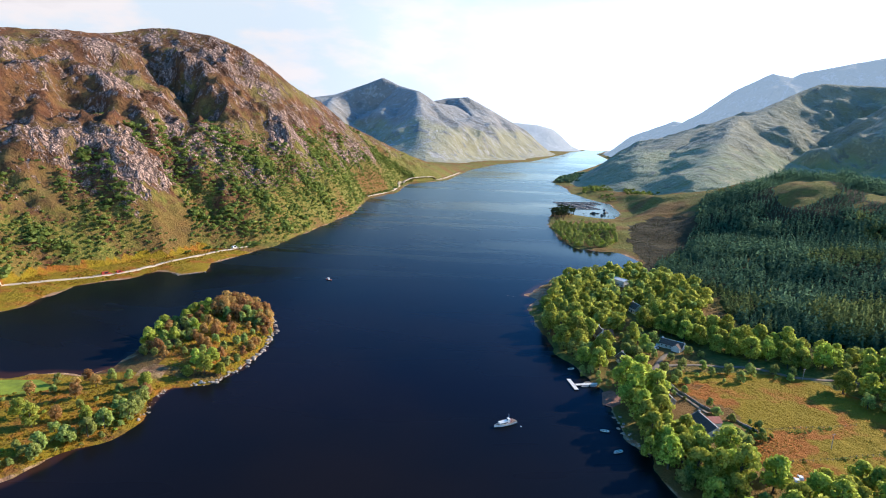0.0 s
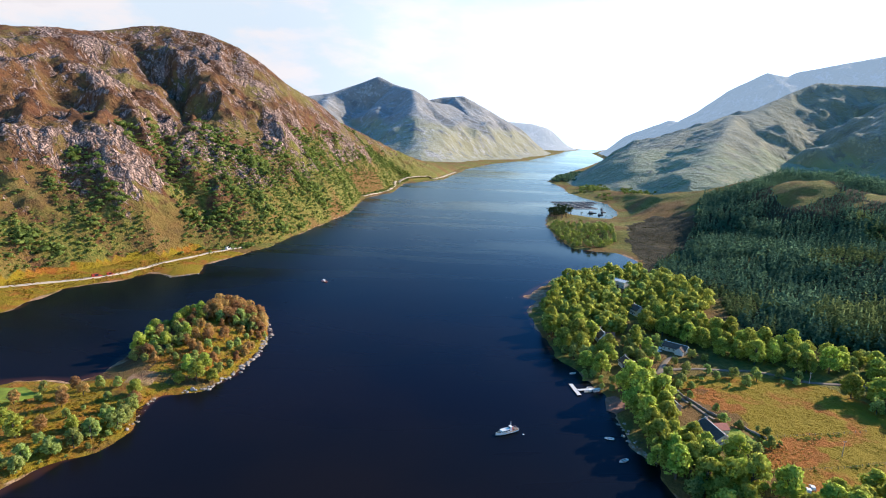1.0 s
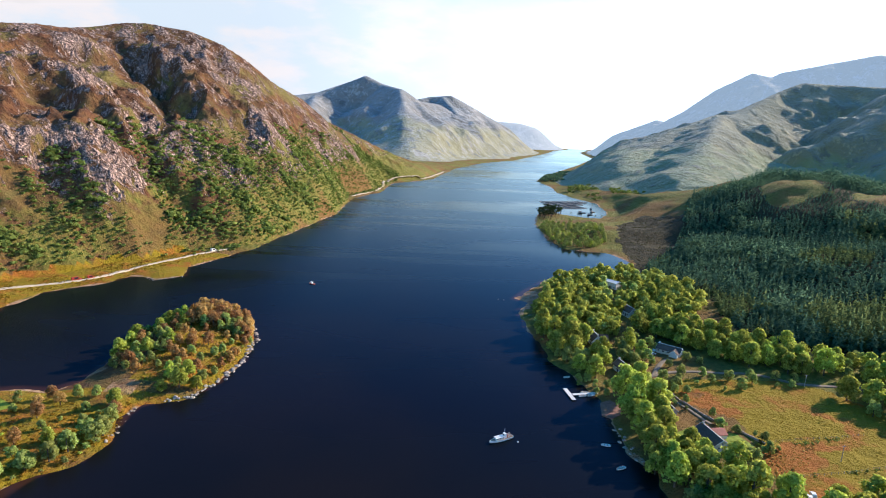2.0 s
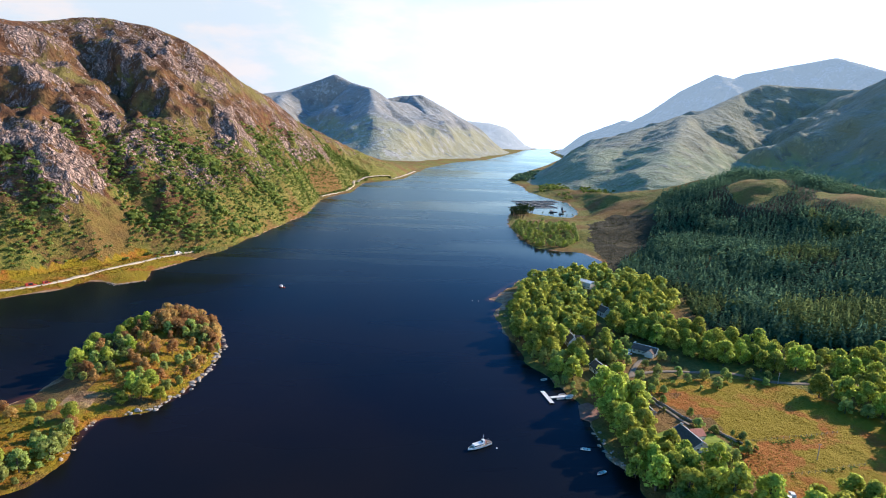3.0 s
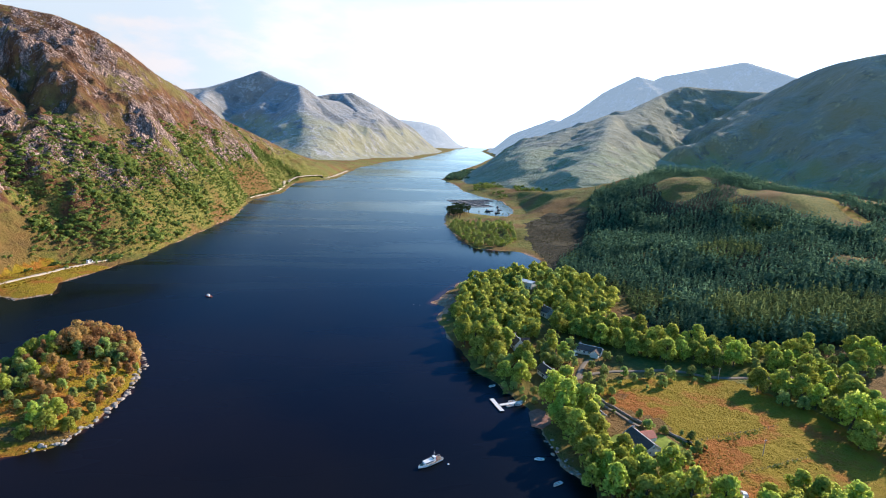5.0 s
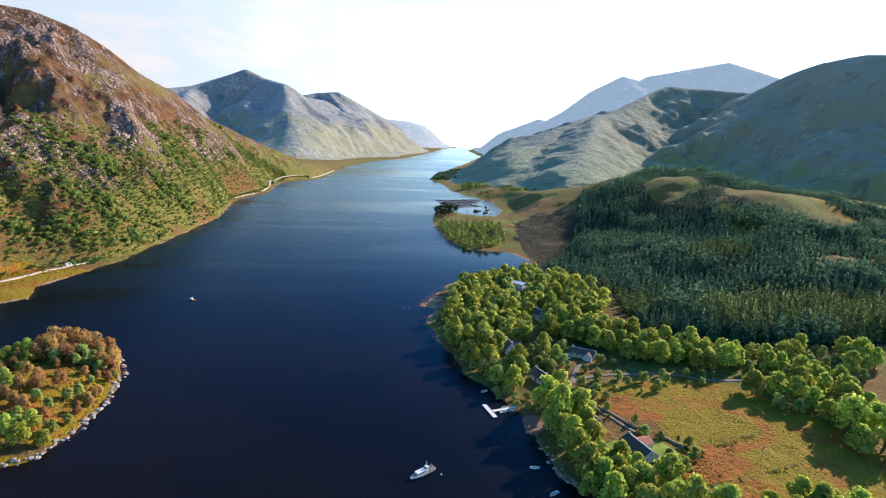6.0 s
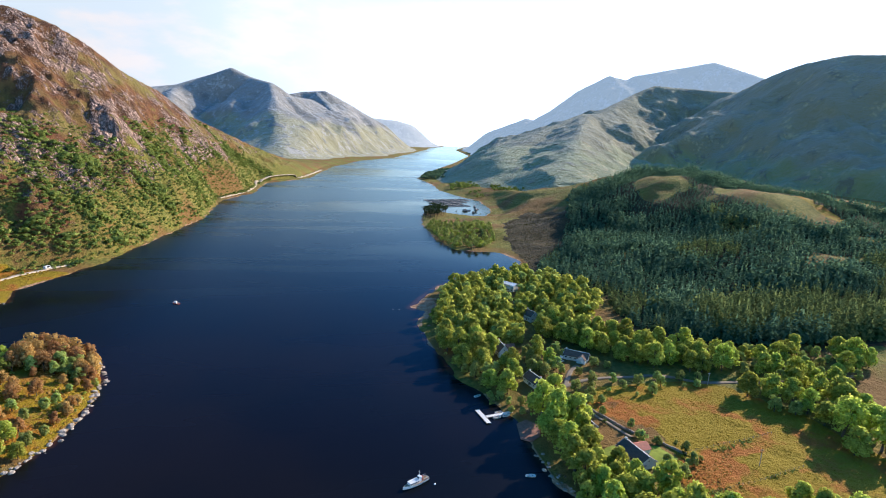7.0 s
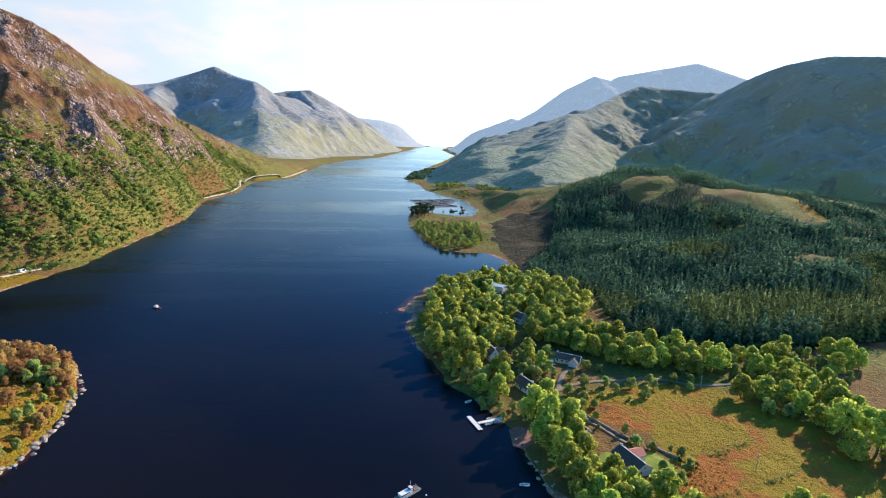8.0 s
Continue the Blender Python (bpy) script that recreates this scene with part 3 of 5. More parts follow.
reeds = np.maximum(soft_patch([(149, 229), (180, 231), (160, 213), (130, 200), (122, 209)]), soft_patch([(132, 284), (146, 282), (146, 258), (134, 255)]))
# forest floor under the trees; the open slope's share is painted shade
litter_shade = np.repeat(np.maximum(wooded(gx, gy) * 0.9, 0.8 * soft_patch([(212, 560), (222, 640), (232, 700), (262, 800), (320, 860), (360, 800), (330, 690), (300, 560)])).ravel()[:, None], 4, 1).astype(np.float32)
litter_shade[:, 1], litter_shade[:, 2] = mown.ravel(), reeds.ravel()
me.color_attributes.new("wood", "FLOAT_COLOR", "POINT").data.foreach_set("color", litter_shade.ravel())
me.materials.append(M_GROUND)
ground = tagged(new("ground", me), "brown heather moor and yellow-green meadow round a loch", "ground", kind="structure")

wxs, wys = graded(-1200, -320, 120, 2600, 4, 1.15, 120), graded(-700, 150, 560, 5200, 4, 1.1, 120)
wx, wy = np.meshgrid(wxs, wys)
me = sheet("water", wxs, wys, np.zeros(wx.shape))
depth = -np.maximum(inland(wx, wy, LAND_LEFT), inland(wx, wy, LAND_RIGHT))
wide = np.where((wx < -150) & (wy < 300), 11.0, np.where((wx > 40) & (wy > 400), 9.0, 3.0))
shallow = np.repeat((1 - smooth(depth, 0, wide)).ravel()[:, None], 4, 1).astype(np.float32)
# water that the point, the bays and the far narrows shelter from the wind
calm = np.maximum.reduce([np.exp(-((wx - 275) / 55) ** 2 - ((wy - 1040) / 110) ** 2), np.exp(-((wx - 190) / 60) ** 2 - ((wy - 605) / 45) ** 2), smooth(wy, 1500, 3800) * 0.8])
shallow[:, 1] = calm.ravel()
me.color_attributes.new("shallow", "FLOAT_COLOR", "POINT").data.foreach_set("color", shallow.ravel())
me.materials.append(M_WATER)
tagged(new("water", me), "deep dark-blue loch water with light ripples", "loch", kind="structure")


# ---------------------------------------------------------------- mountains
def mountain(name, crests, front, back, cell, mat, label, rough=1.0, seed=0, power=1.15, spur=0.4):
    every = [p for c in crests for p in c]
    x0, x1 = min(p[0] for p in every) - front, max(p[0] for p in every) + front
    y0, y1 = min(p[1] for p in every) - front, max(p[1] for p in every) + back
    ax, ay = np.arange(x0, x1, cell), np.arange(y0, min(y1, 5200), cell)
    x, y = np.meshgrid(ax, ay)
    z = np.full(x.shape, -30.0)
    for k, c in enumerate(crests):
        off = 70 * (1 - np.exp(-polyline(x, y, c)[0] / 160.0))
        d, top, side = polyline(x + off * fbm(x / 190, y / 190, 4, seed + 1), y + off * fbm(x / 190, y / 190, 4, seed + 2), c)
        d = np.sqrt(d * d + (2 * cell) ** 2) - 2 * cell
        w = np.where(side > 0, back, front) * (1.0 if k == 0 else spur)
        t = np.clip(1 - d / w, 0, 1)
        fade = 1 - 0.93 * np.exp(-d / 140.0)
        rel = rough * (0.24 * top + 12) * (crags(x / 420, y / 420, 5, seed + 3 + k) - 0.52) + rough * 20 * (crags(x / 110, y / 110, 4, seed + 8) - 0.5) + rough * 9 * (crags(x / 44, y / 44, 3, seed + 14) - 0.5)
        z = np.maximum(z, top * t ** power + rel * fade * smooth(t, 0.02, 0.3) - 8 * (t <= 0))
    dry = np.maximum(inland(x, y, LAND_LEFT), inland(x, y, LAND_RIGHT))
    z = np.where(dry > 0, z * smooth(dry, -20, 220), -12)
    z = z - 5 * (1 - smooth(z, 8, 60))
    me = sheet(name, ax, ay, z, z > -3)
    me.materials.append(mat)
    return tagged(new(name, me), label, "mountain", kind="structure")


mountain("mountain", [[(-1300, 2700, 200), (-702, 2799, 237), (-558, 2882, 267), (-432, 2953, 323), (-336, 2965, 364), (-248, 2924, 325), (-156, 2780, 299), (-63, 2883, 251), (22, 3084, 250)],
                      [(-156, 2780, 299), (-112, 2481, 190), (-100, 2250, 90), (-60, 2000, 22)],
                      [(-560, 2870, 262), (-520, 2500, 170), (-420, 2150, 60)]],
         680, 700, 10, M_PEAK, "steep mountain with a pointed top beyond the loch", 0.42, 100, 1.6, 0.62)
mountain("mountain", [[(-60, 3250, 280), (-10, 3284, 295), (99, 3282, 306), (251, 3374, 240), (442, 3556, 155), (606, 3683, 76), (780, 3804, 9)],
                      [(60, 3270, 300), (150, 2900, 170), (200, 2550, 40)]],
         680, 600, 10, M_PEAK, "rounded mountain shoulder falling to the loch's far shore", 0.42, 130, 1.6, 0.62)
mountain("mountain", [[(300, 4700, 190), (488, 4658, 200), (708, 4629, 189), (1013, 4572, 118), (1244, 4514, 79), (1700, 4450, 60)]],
         420, 400, 25, M_FAR, "pale distant hill at the head of the loch, haze painted as emission", 0.7, 150)
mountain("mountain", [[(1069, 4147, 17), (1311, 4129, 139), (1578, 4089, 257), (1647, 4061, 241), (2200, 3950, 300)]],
         400, 400, 20, M_BLUE, "blue hazy hill across the far water, haze painted as emission", 0.7, 170)
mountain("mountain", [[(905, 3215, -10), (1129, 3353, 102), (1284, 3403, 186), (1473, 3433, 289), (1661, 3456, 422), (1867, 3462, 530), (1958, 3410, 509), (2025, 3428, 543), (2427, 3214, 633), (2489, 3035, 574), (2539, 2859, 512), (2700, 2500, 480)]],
         1100, 700, 16, M_BLUE, "high blue mountain ridge, bright haze painted as emission", 0.9, 190)
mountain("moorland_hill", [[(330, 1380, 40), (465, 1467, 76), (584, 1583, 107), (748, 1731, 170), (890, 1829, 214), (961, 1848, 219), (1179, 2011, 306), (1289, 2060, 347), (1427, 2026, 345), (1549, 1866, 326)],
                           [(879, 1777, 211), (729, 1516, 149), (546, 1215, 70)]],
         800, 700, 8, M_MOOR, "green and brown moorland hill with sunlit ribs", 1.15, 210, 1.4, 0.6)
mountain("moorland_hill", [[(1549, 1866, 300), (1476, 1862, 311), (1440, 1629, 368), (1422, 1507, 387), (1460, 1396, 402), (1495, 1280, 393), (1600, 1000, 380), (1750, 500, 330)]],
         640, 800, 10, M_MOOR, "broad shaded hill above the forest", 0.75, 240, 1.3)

# ---------------------------------------------------------------- making things
def empty(name, m, label, category, group="", kind=""):
    ob = new(name)
    ob.empty_display_size = 0.5
    ob.matrix_basis = m
    return tagged(ob, label, category, group, kind)


def part(name, bm, mat, parent=None, label=""):
    me = bpy.data.meshes.new(name)
    bm.to_mesh(me)
    bm.free()
    me.materials.append(mat)
    ob = new(name, me)
    if parent is not None:
        ob.parent = parent
    return tagged(ob, label)


def from_arrays(name, co, faces, mat, smooth_shade=False, normals=None):
    """A mesh from numpy arrays: co n x 3, faces m x k."""
    me = bpy.data.meshes.new(name)
    k = faces.shape[1]
    me.vertices.add(len(co))
    me.vertices.foreach_set("co", np.ascontiguousarray(co, np.float32).ravel())
    me.loops.add(faces.size)
    me.loops.foreach_set("vertex_index", np.ascontiguousarray(faces, np.int32).ravel())
    me.polygons.add(len(faces))
    me.polygons.foreach_set("loop_start", np.arange(0, faces.size, k, dtype=np.int32))
    if smooth_shade:
        me.polygons.foreach_set("use_smooth", np.ones(len(faces), bool))
    me.update(calc_edges=True)
    if normals is not None:
        me.attributes.new("custom_normal", "FLOAT_VECTOR", "POINT").data.foreach_set("vector", np.ascontiguousarray(normals, np.float32).ravel())
    me.materials.append(mat)
    return me


def box(bm, x0, x1, y0, y1, z0, z1, bevel=0.0):
    made = bmesh.ops.create_cube(bm, size=1.0)["verts"]
    bmesh.ops.scale(bm, vec=(x1 - x0, y1 - y0, z1 - z0), verts=made)
    bmesh.ops.translate(bm, vec=((x0 + x1) / 2, (y0 + y1) / 2, (z0 + z1) / 2), verts=made)
    if bevel:
        edges = list({e for v in made for e in v.link_edges})
        bmesh.ops.bevel(bm, geom=edges, offset=bevel, segments=2, affect="EDGES", profile=0.6)
    return bm


def tube(bm, a, b, ra, rb, sides=7):
    a, b = Vector(a), Vector(b)
    q = (b - a).to_track_quat("Z", "Y")
    rings = []
    for c, r in ((a, ra), (b, rb)):
        rings.append([bm.verts.new(c + q @ Vector((r * math.cos(6.2832 * k / sides), r * math.sin(6.2832 * k / sides), 0))) for k in range(sides)])
    for k in range(sides):
        bm.faces.new((rings[0][k], rings[0][(k + 1) % sides], rings[1][(k + 1) % sides], rings[1][k]))
    bm.faces.new(rings[1])
    bm.faces.new(rings[0][::-1])


def leaf_cards(rng, centres, radii, per, size, flat=0.8):
    """Small bent leaf sprays over the outside of round lobes; four corners each."""
    n = len(centres) * per
    way = rng.normal(size=(n, 3))
    way[:, 2] = way[:, 2] * 0.9 + 0.25
    way /= np.linalg.norm(way, axis=1)[:, None]
    c = np.repeat(centres, per, 0) + way * np.repeat(radii, per)[:, None] * np.array([1, 1, flat]) * rng.uniform(0.72, 1.08, n)[:, None]
    nor = way + 0.55 * rng.normal(size=(n, 3))
    nor /= np.linalg.norm(nor, axis=1)[:, None]
    ref = rng.normal(size=(n, 3))
    u = np.cross(nor, ref)
    u /= np.linalg.norm(u, axis=1)[:, None]
    v = np.cross(nor, u)
    s = (size * rng.uniform(0.6, 1.25, n))[:, None]
    dip = nor * s * 0.25
    co = np.stack([c - u * s, c - v * s * 0.75 - dip, c + u * s, c + v * s * 0.75 - dip], 1)
    # leaves turn outwards, so that a crown is lit as one rounded mass
    mass = c - (centres.mean(0) - np.array([0, 0, 0.35]) * np.ptp(centres[:, 2]))
    mass /= np.linalg.norm(mass, axis=1)[:, None] + 1e-6
    out = 0.55 * way + 0.6 * mass + 0.35 * nor + np.array([0, 0, 0.3]) + 0.15 * rng.normal(size=(n, 3))
    out /= np.linalg.norm(out, axis=1)[:, None]
    return co.reshape(-1, 3), np.arange(n * 4).reshape(-1, 4), np.repeat(out, 4, 0)


def crown_lobes(rng, height, radius, base, lobes, spread=1.0):
    out, rad = [], []
    for k in range(lobes):
        a, u = rng.uniform(0, 6.283), rng.uniform(0, 1)
        zz = base + (height - base) * (0.16 + 0.74 * u)
        span = radius * spread * math.sqrt(max(0.0, 1 - (1.55 * (u - 0.34)) ** 2)) * 0.72
        rr = span * math.sqrt(rng.uniform(0.25, 1))
        out.append((rr * math.cos(a), rr * math.sin(a), zz))
        rad.append(radius * rng.uniform(0.26, 0.46))
    return np.array(out), np.array(rad)


def make_tree(name, seed, height, radius, base, lobes, per, size, leaf, label, category="tree"):
    """One tree: a tapered trunk with limbs, and a crown of leaf sprays. It stands at the origin until copied."""
    rng = np.random.default_rng(seed)
    ob = empty(name, Matrix.Identity(4), label, category)
    bm = bmesh.new()
    centres, radii = crown_lobes(rng, height, radius, base, lobes)
    r0 = 0.022 * height + 0.06
    knee = Vector((rng.normal() * 0.25, rng.normal() * 0.25, height * 0.34))
    tube(bm, (0, 0, -0.6), knee, r0 * 1.25, r0 * 0.85, 8)
    tube(bm, knee, (knee.x * 1.6, knee.y * 1.6, height * 0.8), r0 * 0.85, r0 * 0.25, 7)
    for c in centres[:8]:
        tube(bm, knee * rng.uniform(0.7, 1.5), Vector(c) * 0.93, r0 * 0.42, r0 * 0.1, 5)
    part("trunk", bm, M_BARK, ob)
    co, faces, turned = leaf_cards(rng, centres, radii, per, size)
    crown = new("crown", from_arrays("crown", co, faces, leaf, False, turned))
    crown.parent = ob
    return ob


KINDS = {
    "green": [make_tree("tree", 11 + k, 13 + 1.6 * k % 5, 5.8 + 0.7 * (k % 3), 0.8, 30 + k, 46, 0.74, M_LEAF, "broad bright-green leafy tree in full spring leaf") for k in range(5)],
    "olive": [make_tree("willow_tree", 31 + k, 8 + k, 3.6 + 0.4 * k, 0.4, 20, 48, 0.54, M_OLIVE, "grey-green willow with loose feathery leaves") for k in range(3)],
    "rust": [make_tree("copper_tree", 41 + k, 11 + k, 4.6 + 0.4 * k, 1.0, 22, 52, 0.56, M_RUST, "copper-brown tree with young rusty leaves") for k in range(3)],
    "shrub": [make_tree("shrub", 51 + k, 2.8 + 0.4 * k, 2.0 + 0.3 * k, 0.1, 8, 45, 0.42, M_OLIVE if k else M_LEAF, "low rounded green shrub on rough grass", "shrub") for k in range(3)],
}


def pine(seed):
    rng = np.random.default_rng(seed)
    ob = empty("pine_tree", Matrix.Identity(4), "dark Scots pine with a bare trunk and flat crown", "tree")
    bm = bmesh.new()
    tube(bm, (0, 0, -0.5), (0.3, 0.2, 14), 0.42, 0.12, 7)
    centres = np.array([(rng.normal() * 1.8, rng.normal() * 1.8, rng.uniform(8, 14.5)) for _ in range(11)])
    for c in centres[:7]:
        tube(bm, (0.2, 0.1, c[2] - 1.5), c, 0.12, 0.04, 5)
    part("trunk", bm, M_BARK, ob)
    co, faces, turned = leaf_cards(rng, centres, rng.uniform(1.0, 1.9, 11), 75, 0.42, 0.55)
    crown = new("crown", from_arrays("crown", co, faces, M_PINE, False, turned))
    crown.parent = ob
    return ob


M_PINE = leaf_material("pine_needle", (0.018, 0.036, 0.014), (0.055, 0.085, 0.025), 0.12)
KINDS["pine"] = [pine(61 + k) for k in range(2)]
USED = set()
GROUPS = {"green": "trees along the shore", "olive": "willows by the lane", "rust": "copper trees", "shrub": "shrubs", "pine": "pines on the point"}


def plant(kind, x, y, rng, size=1.0):
    """Stand one tree of a kind at a place; the first of each pattern is moved, the next are copies."""
    models = KINDS[kind]
    k = int(rng.integers(len(models)))
    s = size * rng.uniform(0.8, 1.15)
    m = pose(x, y, ground_z(x, y) - 0.1, rng.normal() * 2, rng.normal() * 2, rng.uniform(0, 360)) @ Matrix.Diagonal((s, s, s * rng.uniform(0.88, 1.12), 1))
    model = models[k]
    if (kind, k) not in USED:
        USED.add((kind, k))
        model.matrix_basis = m
        return tagged(model, group=GROUPS[kind])
    base = model.matrix_basis.copy()
    keep = model.scale.copy()
    model.scale = (1, 1, 1)
    made = copy_thing(model, m)
    model.scale = keep
    return made


def scatter(rng, poly, gap, clear=(), most=4000, density=None):
    """Random places in a polygon, no two nearer than gap, none within a clearing (x, y, r)."""
    px, py = [p[0] for p in poly], [p[1] for p in poly]
    n = int((max(px) - min(px)) * (max(py) - min(py)) / gap ** 2 * 4) + 20
    x, y = rng.uniform(min(px), max(px), n), rng.uniform(min(py), max(py), n)
    ok = inside(x, y, poly)
    if density is not None:
        ok &= rng.uniform(0, 1, n) < density(x, y)
    for cx, cy, r in clear:
        ok &= np.hypot(x - cx, y - cy) > r
    grid, out = defaultdict(list), []
    for a, b in zip(x[ok], y[ok]):
        key = (int(a // gap), int(b // gap))
        if all(math.hypot(a - c, b - d) >= gap for i in (-1, 0, 1) for j in (-1, 0, 1) for c, d in grid[(key[0] + i, key[1] + j)]):
            grid[key].append((a, b))
            out.append((a, b))
            if len(out) >= most:
                break
    return out


# houses, lawns and open places that stay clear of trees
CLEAR = [(123, 231, 10), (118, 222, 7), (130, 240, 8), (126, 222, 7), (115, 232, 6), (109, 303, 9), (112, 295, 7), (103, 300, 6), (101, 291, 7), (105, 294, 8), (100, 283, 6), (100, 336, 7), (96, 325, 5), (92, 314, 4), (118, 300, 9), (124, 306, 6), (103, 347, 8), (99, 339, 5),
         (146, 334, 9), (141, 325, 7), (134, 330, 6), (152, 468, 9), (147, 458, 7), (145, 405, 7), (141, 394, 7), (137, 383, 7), (133, 373, 5), (148, 450, 7), (144, 440, 6), (141, 428, 5), (115, 260, 5), (88, 265, 9), (76, 432, 6), (164, 475, 9), (177, 482, 9), (190, 489, 8), (156, 410, 7), (167, 416, 6), (137, 386, 9), (133, 376, 7), (114, 353, 7)]
rng = np.random.default_rng(7)
for poly, gap, kinds, size in [
    ([(72, 345), (74, 322), (88, 300), (100, 290), (101, 322), (97, 345), (86, 372), (72, 372)], 7.6, "green green olive", 1.0),
    ([(110, 352), (130, 358), (140, 345), (134, 318), (118, 316), (114, 330)], 7.5, "green olive olive", 0.8),
    ([(136, 372), (156, 392), (187, 358), (226, 326), (212, 304), (178, 318), (158, 342)], 6.3, "green", 0.92),
    ([(228, 324), (300, 322), (330, 300), (300, 278), (262, 280), (240, 292), (222, 306)], 7.6, "green green olive", 0.85),
    ([(210, 274), (222, 284), (262, 270), (268, 246), (244, 240), (232, 236), (216, 256)], 8.2, "green green green olive", 1.0),
    ([(226, 234), (240, 238), (262, 230), (262, 200), (236, 208), (222, 216)], 9.0, "green", 1.05),
    ([(92, 242), (94, 262), (100, 286), (110, 286), (112, 264), (106, 244)], 7.4, "green", 1.0),
    ([(90, 205), (86, 226), (94, 240), (106, 238), (112, 222), (118, 206), (132, 196), (140, 184), (150, 178), (150, 130), (120, 130), (96, 160)], 7.0, "green green green olive", 0.92),
    ([(148, 190), (172, 192), (186, 182), (186, 160), (150, 160)], 8.0, "green", 0.8),
]:
    for x, y in scatter(rng, poly, gap, CLEAR):
        plant(kinds.split()[int(rng.integers(len(kinds.split())))], x, y, rng, size)
for poly, gap, size in [
    ([(136, 302), (200, 300), (206, 290), (150, 282), (128, 284)], 7.5, 0.62),
    ([(112, 290), (126, 296), (136, 280), (126, 256), (118, 262)], 5.6, 0.62),
    ([(128, 214), (134, 226), (150, 234), (150, 222), (136, 208)], 5.0, 0.55),
    ([(76, 300), (96, 288), (90, 276), (84, 278)], 5.0, 0.5),
    ([(70, 372), (72, 330), (80, 300), (84, 300), (78, 340), (78, 372)], 5.0, 0.5),
    ([(112, 316), (118, 300), (134, 312), (156, 330), (160, 318), (136, 306)], 6.5, 0.5),
    ([(130, 250), (136, 258), (148, 238), (142, 234)], 4.5, 0.45),
]:
    for x, y in scatter(rng, poly, gap, CLEAR):
        plant("olive" if rng.uniform() < 0.6 else "shrub", x, y, rng, size if rng.uniform() < 0.7 else size * 1.3)
for kind, x, y, size in [("olive", 118, 328, 1.1), ("olive", 124, 323, 0.95), ("green", 121, 337, 0.8), ("olive", 128, 329, 0.9), ("olive", 113, 322, 1.0), ("olive", 117, 314, 0.8), ("green", 97, 322, 1.0),
                         ("olive", 128, 316, 0.7), ("olive", 152, 322, 0.8), ("shrub", 134, 244, 1.2), ("shrub", 139, 240, 1.0), ("pine", 143, 226, 0.4), ("shrub", 141, 222, 1.1), ("shrub", 137, 219, 1.2)]:
    plant(kind, x, y, rng, size)
# the wooded islet and the spit of land
for poly, gap, kinds, size in [
    ([(-150, 336), (-116, 330), (-115, 346), (-124, 362), (-142, 370), (-154, 360)], 4.4, "rust rust rust olive", 0.92),
    ([(-178, 312), (-170, 284), (-156, 276), (-148, 300), (-150, 334), (-158, 362), (-168, 356), (-176, 338)], 4.6, "green olive olive rust", 0.66),
    ([(-148, 286), (-138, 262), (-122, 264), (-117, 276), (-132, 282)], 5.2, "green olive shrub", 0.62),
    ([(-148, 300), (-136, 284), (-114, 284), (-112, 300), (-116, 314), (-140, 314)], 6.2, "rust rust olive", 0.66),
    ([(-118, 300), (-111, 304), (-113, 336), (-122, 336)], 4.6, "rust olive rust shrub", 0.5),
    ([(-148, 318), (-122, 316), (-122, 330), (-148, 332)], 7.5, "rust shrub", 0.5),
]:
    for x, y in scatter(rng, poly, gap):
        plant(kinds.split()[int(rng.integers(len(kinds.split())))], x, y, rng, size)
for x, y in scatter(rng, [(-142, 246), (-150, 230), (-148, 208), (-172, 182), (-210, 160), (-226, 190), (-205, 225), (-196, 246), (-178, 262)], 8.0, [(-205, 206, 12), (-190, 205, 8), (-180, 200, 6)]):
    plant(("rust", "green", "olive", "olive", "shrub")[int(rng.integers(5))], x, y, rng, 0.6)
# pines and scrub on the point by the fish farm
for x, y in scatter(rng, [(168, 880), (174, 925), (189, 968), (204, 976), (220, 950), (206, 915), (186, 880)], 6.0):
    plant("pine", x, y, rng, 0.9)
for x, y in [(232, 940), (241, 934), (248, 932), (262, 928), (270, 930), (281, 936)]:
    plant("pine", x, y, rng, 0.42)

# ---------------------------------------------------------------- woods that nobody could count
def forest(name, patterns, places, sizes, turn, mat, label, category):
    """Many copies of small patterns (corners, faces, normals) in one mesh."""
    allco, allf, alln, base = [], [], [], 0
    pick = np.arange(len(places)) % len(patterns)
    for k, (co, faces, normals) in enumerate(patterns):
        sel = np.where(pick == k)[0]
        a = turn[sel]
        ca, sa = np.cos(a)[:, None], np.sin(a)[:, None]

        def turned(p):
            return np.stack([p[..., 0] * ca - p[..., 1] * sa, p[..., 0] * sa + p[..., 1] * ca, p[..., 2]], -1)

        q = turned(co[None] * sizes[sel][:, None, :]) + places[sel][:, None, :]
        f = faces[None] + (np.arange(len(sel)) * len(co))[:, None, None] + base
        allco.append(q.reshape(-1, 3))
        if normals is not None:
            alln.append(turned(np.repeat(normals[None], len(sel), 0)).reshape(-1, 3))
        allf.append(f.reshape(-1, faces.shape[1]))
        base += len(sel) * len(co)
    me = from_arrays(name, np.concatenate(allco), np.concatenate(allf), mat, False, np.concatenate(alln) if alln else None)
    return tagged(new(name, me), label, category, kind="stuff")


def crown_pattern(seed, height, radius, lobes, per, size):
    r = np.random.default_rng(seed)
    return leaf_cards(r, *crown_lobes(r, height, radius, 0.5, lobes), per, size)


